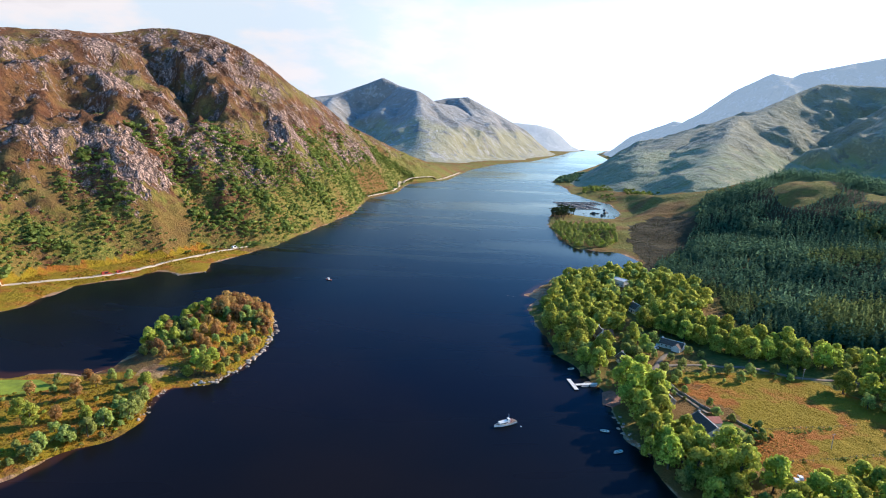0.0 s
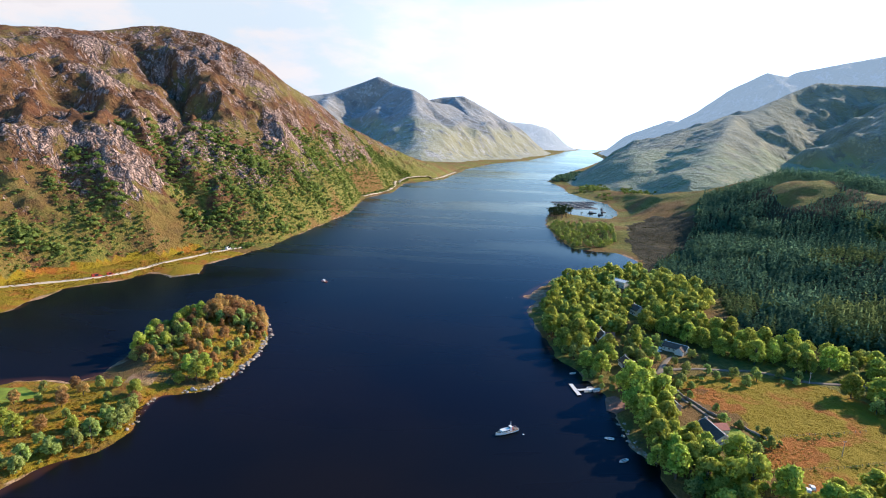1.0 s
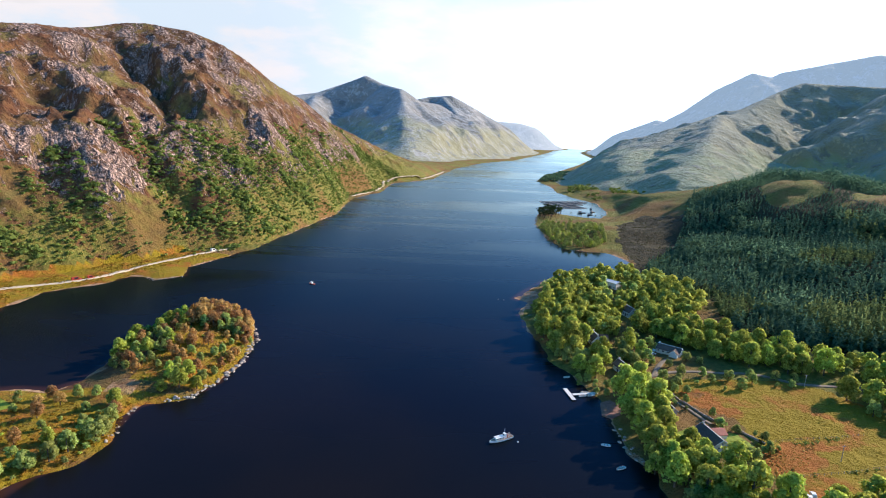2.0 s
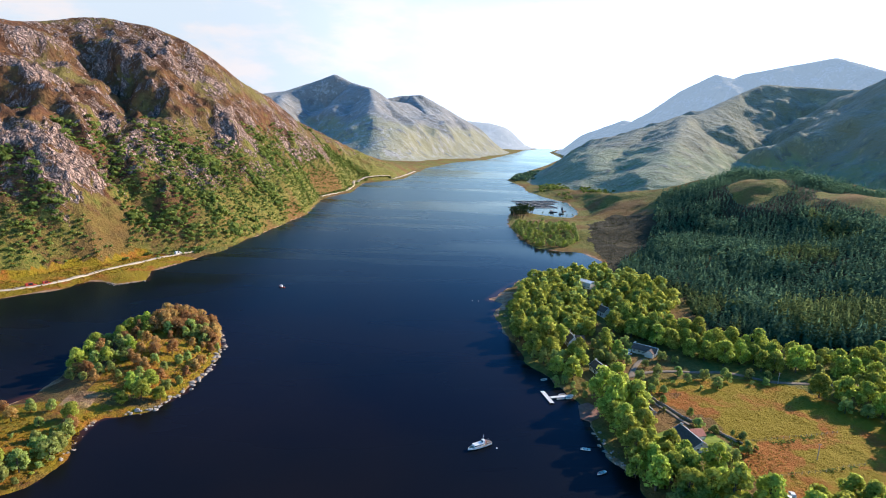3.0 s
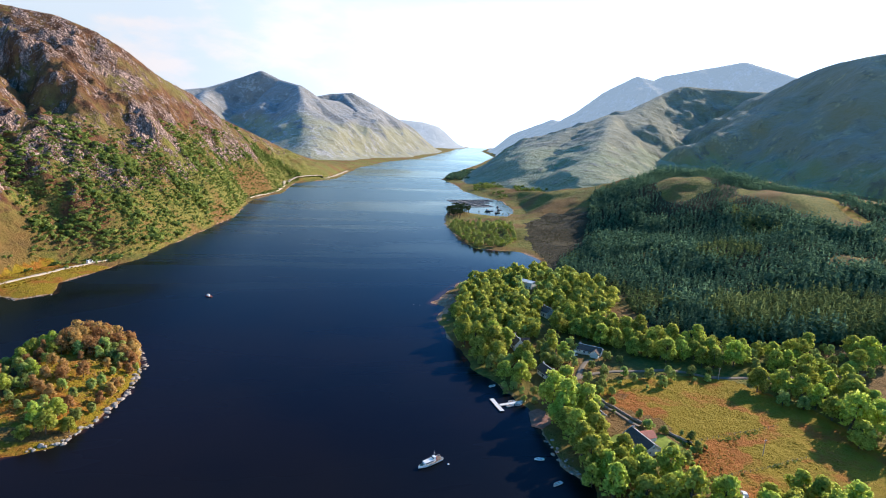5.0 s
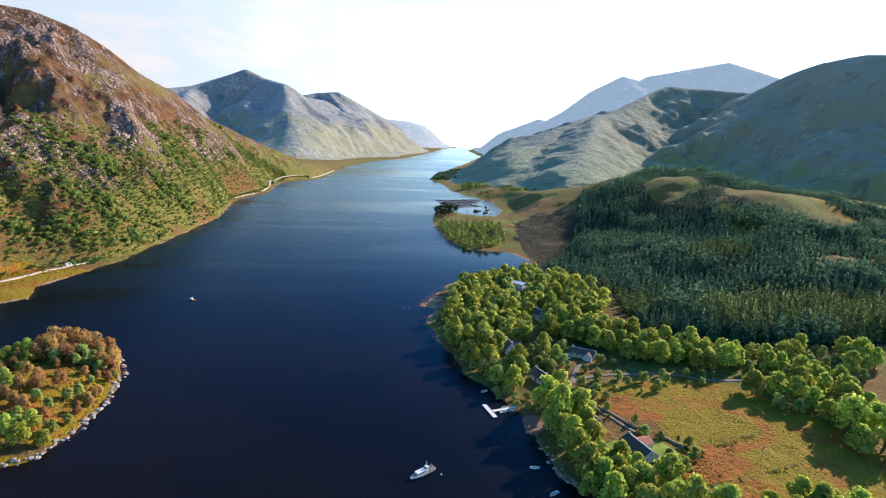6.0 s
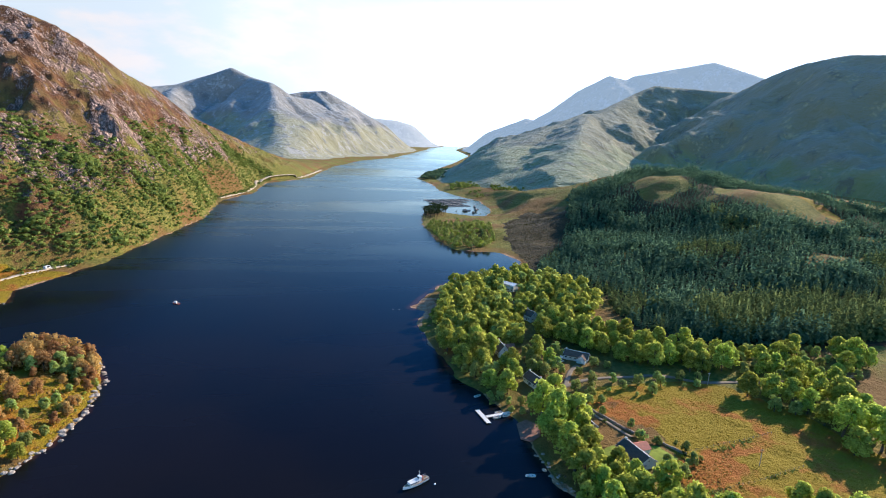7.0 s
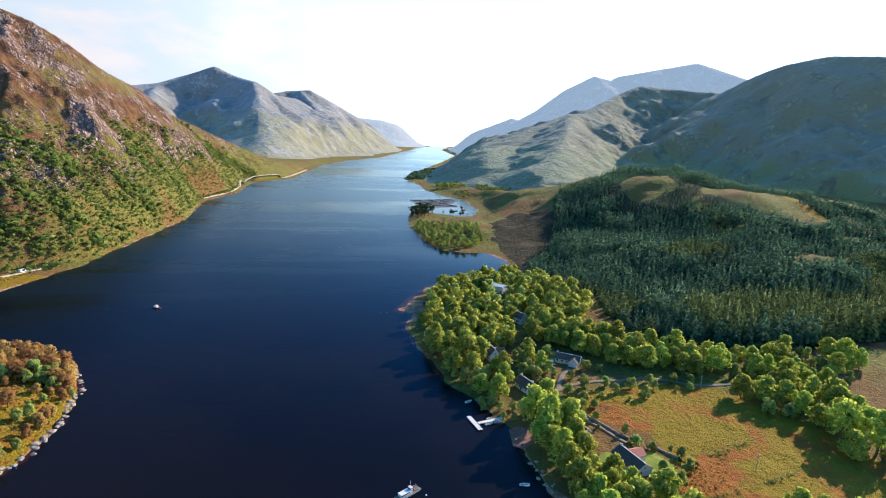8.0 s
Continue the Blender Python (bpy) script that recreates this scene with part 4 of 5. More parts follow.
def grove(name, poly, gap, mat, label, seed, low=0.75, high=1.15, clear=CLEAR, density=None):
    """A wood of leafy crowns too close to count."""
    r = np.random.default_rng(seed)
    p = np.array(scatter(r, poly, gap, clear, density=density))
    pats = [crown_pattern(seed + k, 13 + k % 3, 5.4 + 0.5 * (k % 3), 18, 27, 0.98) for k in range(6)]
    s = r.uniform(low, high, len(p))
    return forest(name, pats, np.column_stack([p, land_height(p[:, 0], p[:, 1]) - 0.3]), np.column_stack([s, s, s * r.uniform(0.85, 1.1, len(p))]), r.uniform(0, 6.28, len(p)), mat, label, "wood")


SPIT = [(72, 378), (74, 412), (86, 440), (96, 470), (114, 506), (165, 520), (208, 500), (212, 430), (188, 398), (158, 395), (134, 374), (116, 356), (98, 358), (86, 374)]
grove("birch_wood", SPIT, 7.4, M_LEAF, "dense bright-green leafy wood on the spit", 301)
grove("willow_wood", SPIT, 11.0, M_OLIVE, "grey-green willows scattered through the spit's wood", 311, 0.6, 0.95)
POINT = [(152, 720), (158, 672), (190, 664), (214, 690), (228, 750), (224, 800), (196, 820), (172, 830), (156, 815)]
grove("oak_wood", POINT, 7.5, M_OLIVE, "dark green oak wood on the point by the bay", 321, 0.4, 0.68)
grove("willow_wood", POINT, 12.0, M_LEAF, "paler willows edging the wooded point", 331, 0.35, 0.55)


def conifer_pattern(seed, wide=0.2, n=28, spray=1.0):
    """A spruce or larch 1 high, of drooping sprays set round the stem."""
    r = np.random.default_rng(seed)
    h = 1 - np.sqrt(r.uniform(0.0, 1, n)) * 0.94
    rad = wide * (1.02 - h) ** 0.85 * r.uniform(0.45, 1.1, n)
    a = r.uniform(0, 6.283, n)
    out = np.column_stack([np.cos(a), np.sin(a), np.zeros(n)])
    c = out * rad[:, None] + np.array([0, 0, 1]) * h[:, None]
    way = out * 0.9 + np.array([0, 0, -0.45]) + 0.25 * r.normal(size=(n, 3))
    way /= np.linalg.norm(way, axis=1)[:, None]
    side = np.cross(way, [0, 0, 1.0])
    side /= np.linalg.norm(side, axis=1)[:, None]
    s = spray * (0.052 + 0.06 * (1 - h))[:, None] * r.uniform(0.8, 1.3, n)[:, None]
    up = np.array([0, 0, 1.0]) * s * 0.5
    co = np.stack([c - way * s * 0.9 + up, c - side * s * 0.8, c + way * s * 1.3, c + side * s * 0.8], 1)
    tip = np.array([[[-0.02, 0, 0.86], [0.02, 0.01, 0.86], [0.006, 0, 1.0], [-0.006, 0, 1.0]]])
    co = np.concatenate([co, tip])
    return co.reshape(-1, 3), np.arange(len(co) * 4).reshape(-1, 4), None


rng = np.random.default_rng(17)
spots = np.array(scatter(rng, FOREST, 3.7, most=16500, density=lambda x, y: wooded(x, y) * np.clip(0.35 + 1.3 * smooth(fbm(x / 34, y / 34, 3, 86), -0.5, 0.3), 0, 1)))
z = land_height(spots[:, 0], spots[:, 1])
stand = fbm(spots[:, 0] / 55, spots[:, 1] / 55, 3, 83)
tall = rng.uniform(0.7, 1.25, len(spots)) * (9.5 + 7.5 * smooth(stand, -0.3, 0.6) + 3.5 * (1 - smooth(spots[:, 1], 340, 430)))
verge = np.minimum(glade(spots[:, 0], spots[:, 1], 0), glade(spots[:, 0], spots[:, 1], 1))
tall = np.clip(tall * (0.45 + 0.55 * smooth(verge, 1.0, 2.0)), 3.5, 24)
girth = tall * rng.uniform(0.85, 1.35, len(spots))
patterns = [conifer_pattern(90 + k, 0.16 + 0.02 * k) for k in range(6)]
larch = fbm(spots[:, 0] / 75, spots[:, 1] / 75, 3, 85) + 1.2 * (1 - smooth(spots[:, 1] - 0.12 * spots[:, 0], 330, 450)) > 0.85
fine_patterns = [conifer_pattern(190 + k, 0.16 + 0.015 * k, 84, 0.56) for k in range(6)]
near = spots[:, 1] - 0.1 * spots[:, 0] < 372
for name, sel, kinds, mat, label in (
        ("spruce_wood", ~larch & ~near, patterns, M_NEEDLE, "dense dark-green spruce plantation on rolling ground"),
        ("larch_wood", larch & ~near, patterns, M_LARCH, "paler olive larches among the dark spruces"),
        ("spruce_wood", ~larch & near, fine_patterns, M_NEEDLE, "tall dark spruces along the plantation's lower edge"),
        ("larch_wood", larch & near, fine_patterns, M_LARCH, "olive-brown larches along the plantation's lower edge")):
    forest(name, kinds, np.column_stack([spots, z - 0.3])[sel], np.column_stack([girth, girth, tall])[sel],
           rng.uniform(0, 6.28, sel.sum()), mat, label, "forest")


def bush_pattern(seed, lobes=5, per=7, size=0.28):
    r = np.random.default_rng(seed)
    c = np.column_stack([r.normal(size=lobes) * 0.26, r.normal(size=lobes) * 0.26, r.uniform(0.3, 0.85, lobes)])
    return leaf_cards(r, c, r.uniform(0.25, 0.4, lobes), per, size)


def scrub(x, y):
    z = land_height(x, y)
    patch = fbm(x / 70, y / 70, 3, 87)
    low = 1 - smooth(z, 25, 135)
    flat = np.where(y > 570, smooth(z, 1.2, 3.5), smooth(z, 4.5, 12))
    near = smooth(y, 540, 640) * (1 - smooth(z, 40, 95))
    deep = ribs(x, y)[2] * (1 - smooth(z, 90, 130))
    clump = smooth(fbm(x / 24, y / 24, 3, 88) + 0.5 * patch, -0.25, 0.4)
    return (0.3 + 0.7 * clump) * np.clip(1.6 * deep + (low * (0.62 + 1.25 * patch) + 0.95 * near + 0.3 * (1 - smooth(z, 10, 55))) * flat, 0, 1)


BUSH_AREA = [(-420, 380), (-330, 400), (-262, 480), (-212, 570), (-190, 592), (-165, 720), (-142, 847), (-143, 1050), (-105, 1170), (-80, 1420), (-250, 1400), (-330, 1000), (-420, 760), (-560, 600)]
bushes = [bush_pattern(120 + k) for k in range(6)]
spots = np.array(scatter(rng, BUSH_AREA, 2.6, most=11000, density=scrub))
z = land_height(spots[:, 0], spots[:, 1])
size = (1.8 + 3.6 * rng.uniform(0, 1, len(spots)) ** 1.5) * (0.85 + 0.75 * smooth(fbm(spots[:, 0] / 24, spots[:, 1] / 24, 3, 88), 0.0, 0.7)) * (1 + 0.3 * ribs(spots[:, 0], spots[:, 1])[2])
forest("birch_scrub", bushes, np.column_stack([spots, z - 0.4]), np.column_stack([size, size, size * 0.75]),
       rng.uniform(0, 6.28, len(spots)), M_HILLLEAF, "patchy green birch and bracken scrub on a steep hillside", "scrub")

headland = np.array(scatter(rng, [(300, 1560), (345, 1735), (520, 2050), (600, 1950), (480, 1700), (380, 1560)], 9.0, most=900))
z = land_height(headland[:, 0], headland[:, 1])
size = rng.uniform(6, 11, len(headland))
forest("headland_wood", bushes, np.column_stack([headland, z - 0.4]), np.column_stack([size, size, size]),
       rng.uniform(0, 6.28, len(headland)), M_NEEDLE, "dark wooded headland far down the loch", "wood")

M_RUSTHEATH = leaf_material("rust_heath", (0.42, 0.25, 0.08), (0.66, 0.44, 0.15), 0.5, "ISLAND")
foot = np.array(scatter(rng, [(335, 1150), (310, 1230), (320, 1400), (420, 1420), (560, 1290), (760, 1180), (700, 1080), (500, 1150)], 8.0, most=900, density=lambda x, y: smooth(fbm(x / 60, y / 60, 3, 99), -0.2, 0.7)))
size = rng.uniform(3, 8, len(foot))
forest("hillfoot_scrub", bushes, np.column_stack([foot, land_height(foot[:, 0], foot[:, 1]) - 0.4]), np.column_stack([size, size, size]),
       rng.uniform(0, 6.28, len(foot)), M_HILLLEAF, "green scrub along the foot of the moorland hill", "scrub")
# tussocks of coarse grass over the meadow and the spit
tuft = [bush_pattern(140 + k, 3, 5, 0.34) for k in range(4)]


def tussocks(name, poly, gap, lo, hi, mat, label, most=4000):
    p = np.array(scatter(rng, poly, gap, most=most, density=lambda x, y: smooth(fbm(x / 11, y / 11, 3, 97), -0.35, 0.7)))
    s = rng.uniform(lo, hi, len(p))
    return forest(name, tuft, np.column_stack([p, land_height(p[:, 0], p[:, 1]) - 0.1 * s]), np.column_stack([s, s, s * 0.7]), rng.uniform(0, 6.28, len(p)), mat, label, "grass")


M_TUSSOCK = leaf_material("coarse_grass", (0.25, 0.165, 0.02), (0.41, 0.255, 0.042), 0.5, "ISLAND")
# added dark tufts put the open slope's shade into their colour
M_SHADE_HEATHER = leaf_material("shade_heather", (0.045, 0.052, 0.02), (0.095, 0.09, 0.034), 0.3, "ISLAND")
tussocks("heather_slope", [(212, 570), (222, 640), (236, 700), (266, 800), (320, 850), (350, 800), (330, 690), (300, 570)], 2.6, 0.5, 1.3, M_SHADE_HEATHER, "heather and bracken tufts coloured dark for a bare slope's shade", 3000)
tussocks("meadow_grass", MEADOW, 2.1, 0.3, 0.75, M_TUSSOCK, "tufted yellow-green meadow grass")
tussocks("reed_bed", [(149, 229), (180, 231), (160, 213), (130, 200), (122, 209)], 1.5, 0.5, 1.1, M_RUSTHEATH, "rust-brown rushes across the meadow's wet ground", 1200)
tussocks("ditch_rushes", [(122, 203.2), (184, 213.6), (200, 217), (200, 215), (184, 211.2), (122, 200.8)], 0.9, 0.6, 1.1, M_HILLLEAF, "dark green rushes lining the meadow ditch", 700)
tussocks("brush_heap", [(131, 196), (136, 202), (141, 198), (138, 192), (133, 191)], 0.9, 0.8, 1.6, M_RUSTHEATH, "heap of red-brown cut brush on the meadow", 120)
tussocks("hedge_bank", [(148, 230.4), (168, 232.4), (186, 237.4), (186, 235.4), (168, 230), (148, 228)], 1.0, 0.6, 1.3, M_HILLLEAF, "low scrubby bank between two meadows", 500)
tussocks("spit_grass", [(-140, 250), (-138, 222), (-142, 205), (-166, 176), (-240, 150), (-240, 232), (-196, 236), (-180, 262)], 2.0, 0.6, 1.7, M_TUSSOCK, "rough tan grass and bracken on the spit", 2500)
tussocks("islet_heath", [(-138, 256), (-116, 268), (-111, 306), (-114, 344), (-140, 372), (-172, 350), (-178, 300)], 1.7, 0.6, 1.6, M_RUSTHEATH, "rusty bracken and heather under the islet's trees", 2500)
tussocks("shore_grass", [(-330, 410), (-296, 386), (-290, 420), (-262, 452), (-240, 500), (-214, 560), (-250, 560), (-300, 480), (-360, 430)], 2.4, 0.7, 1.9, M_TUSSOCK, "tussocky grass and rushes beside the track", 2600)
for x, y in scatter(rng, [(-168, 178), (-142, 206), (-139, 220), (-143, 240), (-150, 236), (-148, 214), (-172, 190), (-220, 168), (-220, 156)], 4.2):
    plant("shrub" if rng.uniform() < 0.5 else "olive", x, y, rng, 1.0 if rng.uniform() < 0.5 else 0.45)

# ---------------------------------------------------------------- lanes and tracks
def ribbon(name, pts, width, mat, label, lift=0.3, category="road"):
    """A lane laid over the ground along a rounded line."""
    line = []
    for k in range(len(pts) - 1):
        p0, p1, p2, p3 = (Vector((*pts[max(0, min(len(pts) - 1, k + j))], 0)) for j in (-1, 0, 1, 2))
        n = max(2, int((p2 - p1).length / 2.5))
        for i in range(n):
            t = i / n
            line.append(0.5 * (2 * p1 + (p2 - p0) * t + (2 * p0 - 5 * p1 + 4 * p2 - p3) * t * t + (3 * p1 - p0 - 3 * p2 + p3) * t ** 3))
    line.append(Vector((*pts[-1], 0)))
    mid = np.array([(p.x, p.y) for p in line])
    way = np.gradient(mid, axis=0)
    way /= np.linalg.norm(way, axis=1)[:, None]
    side = np.column_stack([-way[:, 1], way[:, 0]])
    wob = 1 + 0.12 * fbm(mid[:, 0] / 6, mid[:, 1] / 6, 2, 91)
    rows = []
    for f in (-0.56, -0.5, -0.17, 0.17, 0.5, 0.56):
        q = mid + side * (f * width * wob)[:, None]
        rows.append(q)
    zmid = np.max([land_height(q[:, 0], q[:, 1]) for q in rows], axis=0)
    co, n = [], len(line)
    for f, q in zip((0.56, 0.5, 0.17, 0.17, 0.5, 0.56), rows):
        co.append(np.column_stack([q, zmid + (lift if f < 0.55 else -0.5)]))
    co = np.concatenate(co)
    i = np.arange(n - 1)
    faces = np.concatenate([np.stack([i + r * n, i + r * n + 1, i + (r + 1) * n + 1, i + (r + 1) * n], 1)[:, ::-1] for r in range(5)])
    return tagged(new(name, from_arrays(name, co, faces, mat, True)), label, category, kind="structure")


ribbon("road", [(-430, 352), (-380, 375), (-335, 403), (-307, 425), (-278, 453), (-256, 497), (-232, 546), (-217, 571), (-211, 582)], 4.2, M_TRACK, "pale gravel track along the loch shore")
ribbon("road", [(-150, 1060), (-116, 1166), (-108, 1260), (-104, 1350), (-40, 1470), (-12, 1512), (40, 1760)], 6.0, M_TRACK, "distant pale track where the hill meets the water")
ribbon("road", [(114, 298), (124, 301), (141, 306), (168, 306), (188, 303), (204, 293), (232, 290), (300, 285)], 2.6, M_TAR, "narrow grey lane behind the houses")
ribbon("road", [(124, 301), (130, 311), (137, 320), (143, 324)], 2.6, M_TAR, "short drive up to a bungalow")
ribbon("path", [(122, 281), (124, 268), (128, 257), (131, 247)], 1.8, M_TAR, "worn garden path beside a wall", category="path")


def lawn(poly, label):
    """A mown patch laid just over the ground."""
    px, py = [p[0] for p in poly], [p[1] for p in poly]
    ax, ay = np.arange(min(px), max(px) + 0.6, 0.6), np.arange(min(py), max(py) + 0.6, 0.6)
    x, y = np.meshgrid(ax, ay)
    me = sheet("lawn", ax, ay, land_height(x, y) + 0.14, inside(x, y, poly))
    me.materials.append(M_LAWN)
    return tagged(new("lawn", me), label, "lawn", kind="structure")


M_LAWN = plain("mown_grass", (0.22, 0.29, 0.02), 0.95, 0.35, 0.35)
lawn([(-250, 236), (-218, 232), (-197, 236), (-192, 243), (-205, 252), (-250, 250)], "bright green grass on the spit of land")
lawn([(111, 239), (119, 242), (118, 226), (113, 221), (108, 228)], "sunny yellow-green garden lawn before a cottage")
lawn([(129, 238), (138, 238), (141, 228), (132, 221), (128, 224)], "mown lawn behind a cottage")
lawn([(113, 298), (121, 298), (123, 291), (114, 290)], "small green lawn at a cottage's end")


# ---------------------------------------------------------------- houses
def gable_body(bm, l, w, h, rise):
    """A long body with two gables, ridge along x, standing from -0.8."""
    sec = [(-w / 2, -0.8), (w / 2, -0.8), (w / 2, h), (0, h + rise), (-w / 2, h)]
    a = [bm.verts.new((-l / 2, y, z)) for y, z in sec]
    b = [bm.verts.new((l / 2, y, z)) for y, z in sec]
    for k in range(5):
        bm.faces.new((a[k], a[(k + 1) % 5], b[(k + 1) % 5], b[k]))
    bm.faces.new(a[::-1])
    bm.faces.new(b)
    bmesh.ops.recalc_face_normals(bm, faces=bm.faces)
    return bm


def roof_slab(l, w, h, rise, sign, over=0.45, thick=0.22):
    bm = bmesh.new()
    slope = rise / (w / 2)
    e = w / 2 + over
    pts = [(0.0, h + rise + 0.06), (sign * e, h + rise - slope * e + 0.06)]
    vs = []
    for x in (-l / 2 - over, l / 2 + over):
        for up in (0, thick):
            for y, z in pts:
                vs.append(bm.verts.new((x, y, z + up)))
    for f in ((0, 1, 3, 2), (4, 6, 7, 5), (0, 4, 5, 1), (2, 3, 7, 6), (0, 2, 6, 4), (1, 5, 7, 3)):
        bm.faces.new([vs[i] for i in f])
    bmesh.ops.recalc_face_normals(bm, faces=bm.faces)
    return bm


def window_at(parent, m, w, h):
    bm = bmesh.new()
    for x0, x1, z0, z1 in ((-w / 2, w / 2, 0, 0.1), (-w / 2, w / 2, h - 0.1, h), (-w / 2, -w / 2 + 0.1, 0.1, h - 0.1), (w / 2 - 0.1, w / 2, 0.1, h - 0.1), (-0.04, 0.04, 0.1, h - 0.1)):
        box(bm, x0, x1, -0.10, 0.05, z0, z1)
    frame_ob = part("window", bm, M_TRIM, parent)
    frame_ob.matrix_basis = m
    bm = bmesh.new()
    box(bm, -w / 2 + 0.09, w / 2 - 0.09, -0.03, 0.02, 0.09, h - 0.09)
    part("pane", bm, M_PANE, frame_ob)


def house(x, y, turn, l, w, h, rise, roof, wall, label, chimneys=2, windows=4, dormer=False, name="house"):
    ob = empty(name, pose(x, y, ground_z(x, y), 0, 0, turn), label, name)
    part("wall", gable_body(bmesh.new(), l, w, h, rise), wall, ob)
    for sign in (1, -1):
        part("roof", roof_slab(l, w, h, rise, sign), roof, ob)
    bm = bmesh.new()
    box(bm, -l / 2 - 0.46, l / 2 + 0.46, -0.14, 0.14, h + rise + 0.12, h + rise + 0.38, 0.04)
    part("ridge", bm, M_TRIM, ob, "pale ridge capping")
    for sx in (-1, 1):
        for sy in (-1, 1):
            bm = bmesh.new()
            e = w / 2 + 0.45
            vs = [bm.verts.new((sx * (l / 2 + 0.47 + dx), sy * yy, zz + dz)) for dx in (0, 0.1) for yy, zz in ((0, h + rise + 0.1), (e, h + rise - rise / (w / 2) * e + 0.1)) for dz in (-0.2, 0.24)]
            for f in ((0, 1, 3, 2), (4, 6, 7, 5), (0, 4, 5, 1), (2, 3, 7, 6), (0, 2, 6, 4), (1, 5, 7, 3)):
                bm.faces.new([vs[i] for i in f])
            bmesh.ops.recalc_face_normals(bm, faces=bm.faces)
            part("bargeboard", bm, M_TRIM, ob)
    for k in range(chimneys):
        cx = (-l / 2 + 0.6, l / 2 - 0.6, 0.4)[k]
        bm = bmesh.new()
        box(bm, cx - 0.45, cx + 0.45, -0.35, 0.35, h + rise - 0.6, h + rise + 1.0, 0.03)
        box(bm, cx - 0.52, cx + 0.52, -0.42, 0.42, h + rise + 1.0, h + rise + 1.12)
        stack = part("chimney", bm, wall, ob)
        bm = bmesh.new()
        for px in (-0.2, 0.2):
            tube(bm, (cx + px, 0, h + rise + 1.1), (cx + px, 0, h + rise + 1.5), 0.12, 0.1, 8)
        part("chimney_pot", bm, M_TILE, stack)
    for sy in (-1, 1):
        for k in range(windows):
            wx = -l / 2 + (k + 0.5) * l / windows
            window_at(ob, pose(wx, sy * (w / 2 + 0.02), 0.95, 0, 0, 0 if sy < 0 else 180), 1.3, 1.2)
    for sx in (-1, 1):
        window_at(ob, pose(sx * (l / 2 + 0.02), -w * 0.2, 0.95, 0, 0, 90 * sx), 1.2, 1.2)
        if rise > 2.4:
            window_at(ob, pose(sx * (l / 2 + 0.02), 0, h + 0.35, 0, 0, 90 * sx), 0.9, 1.0)
    bm = bmesh.new()
    box(bm, -0.5, 0.5, -0.09, 0.06, 0.02, 2.05, 0.02)
    d = part("door", bm, M_DARK, ob, "dark painted front door")
    d.matrix_basis = pose(l / windows * 0.02 + l * 0.5 / windows * (1 if windows % 2 == 0 else 2) - l * 0.5 / windows, -(w / 2 + 0.02), 0)
    return ob


def wing(parent, x, y, turn, l, w, h, rise, roof, wall):
    ex = part("extension", gable_body(bmesh.new(), l, w, h, rise), wall, parent)
    ex.matrix_basis = pose(x, y, 0, 0, 0, turn)
    for sign in (1, -1):
        part("roof", roof_slab(l, w, h, rise, sign, 0.3, 0.18), roof, ex)


a = house(123, 231, -82, 15, 8, 2.7, 2.5, M_SLATE, M_HARL, "white harled cottage with a dark slate roof on a lawn", 1, 5)
wing(a, -4.2, 5.4, 90, 6.5, 6.0, 2.5, 1.7, M_TILE, M_HARL)
wing(a, 4.5, -4.6, 90, 3.0, 3.2, 2.2, 1.2, M_SLATE, M_HARL)
b = house(108.3, 306.5, -77, 11, 7, 2.9, 2.7, M_SLATE, M_HARL, "long low cottage with slate roof beside the shore trees", 2, 4)
wing(b, 8.4, 0.3, 0, 6.0, 5.8, 2.4, 2.2, M_SLATE, M_RUBBLE)
c = house(103.5, 348, -88, 10, 6.5, 3.6, 3.6, M_SLATE, M_HARL, "tall white gabled house half hidden among trees", 2, 3)
wing(c, -1.0, 5.2, 90, 6.5, 5.6, 3.2, 2.8, M_SLATE, M_HARL)
d = house(146.5, 334, -39, 14, 7, 2.7, 2.2, M_SLATE, M_HARL, "brown-roofed bungalow with white gable on open ground", 1, 5)
wing(d, 4.0, -4.4, 90, 4.0, 5.0, 2.6, 2.0, M_SLATE, M_HARL)
house(152, 469, -51, 13, 8, 5.4, 1.1, M_TIN, M_HARL, "large white building with pale metal roof above the trees", 0, 4)
house(145, 404, -70, 8, 6.5, 3.8, 3.0, M_SLATE, M_HARL, "small white gabled house in woodland", 1, 2)
house(115.5, 260, -84, 9, 4.6, 2.4, 1.6, M_SLATE, M_WOOD, "low dark-roofed timber shed beside a garden path", 0, 2, name="shed")


# ---------------------------------------------------------------- walls, poles and fences
def stone_wall(pts, height, label):
    ob = empty("garden_wall", Matrix.Identity(4), label, "wall")
    r = random.Random(len(pts))
    for p, q in zip(pts, pts[1:]):
        n = max(1, int(math.hypot(q[0] - p[0], q[1] - p[1]) / 1.6))
        for k in range(n):
            bm = bmesh.new()
            box(bm, -0.84, 0.84, -0.28, 0.28, -0.4, height * r.uniform(0.85, 1.1), 0.1)
            s = part("stone", bm, M_STONE, ob)
            t = (k + 0.5) / n
            x, y = p[0] + (q[0] - p[0]) * t, p[1] + (q[1] - p[1]) * t
            s.matrix_basis = pose(x, y, ground_z(x, y), 0, 0, math.degrees(math.atan2(q[1] - p[1], q[0] - p[0])) + r.uniform(-4, 4))
    return ob


stone_wall([(120, 285), (124, 281), (126, 270), (130, 259), (134, 250)], 1.1, "old grey drystone garden wall beside the path")
stone_wall([(140, 243), (144, 236), (147, 230)], 1.0, "low mossy stone wall at a garden's edge")


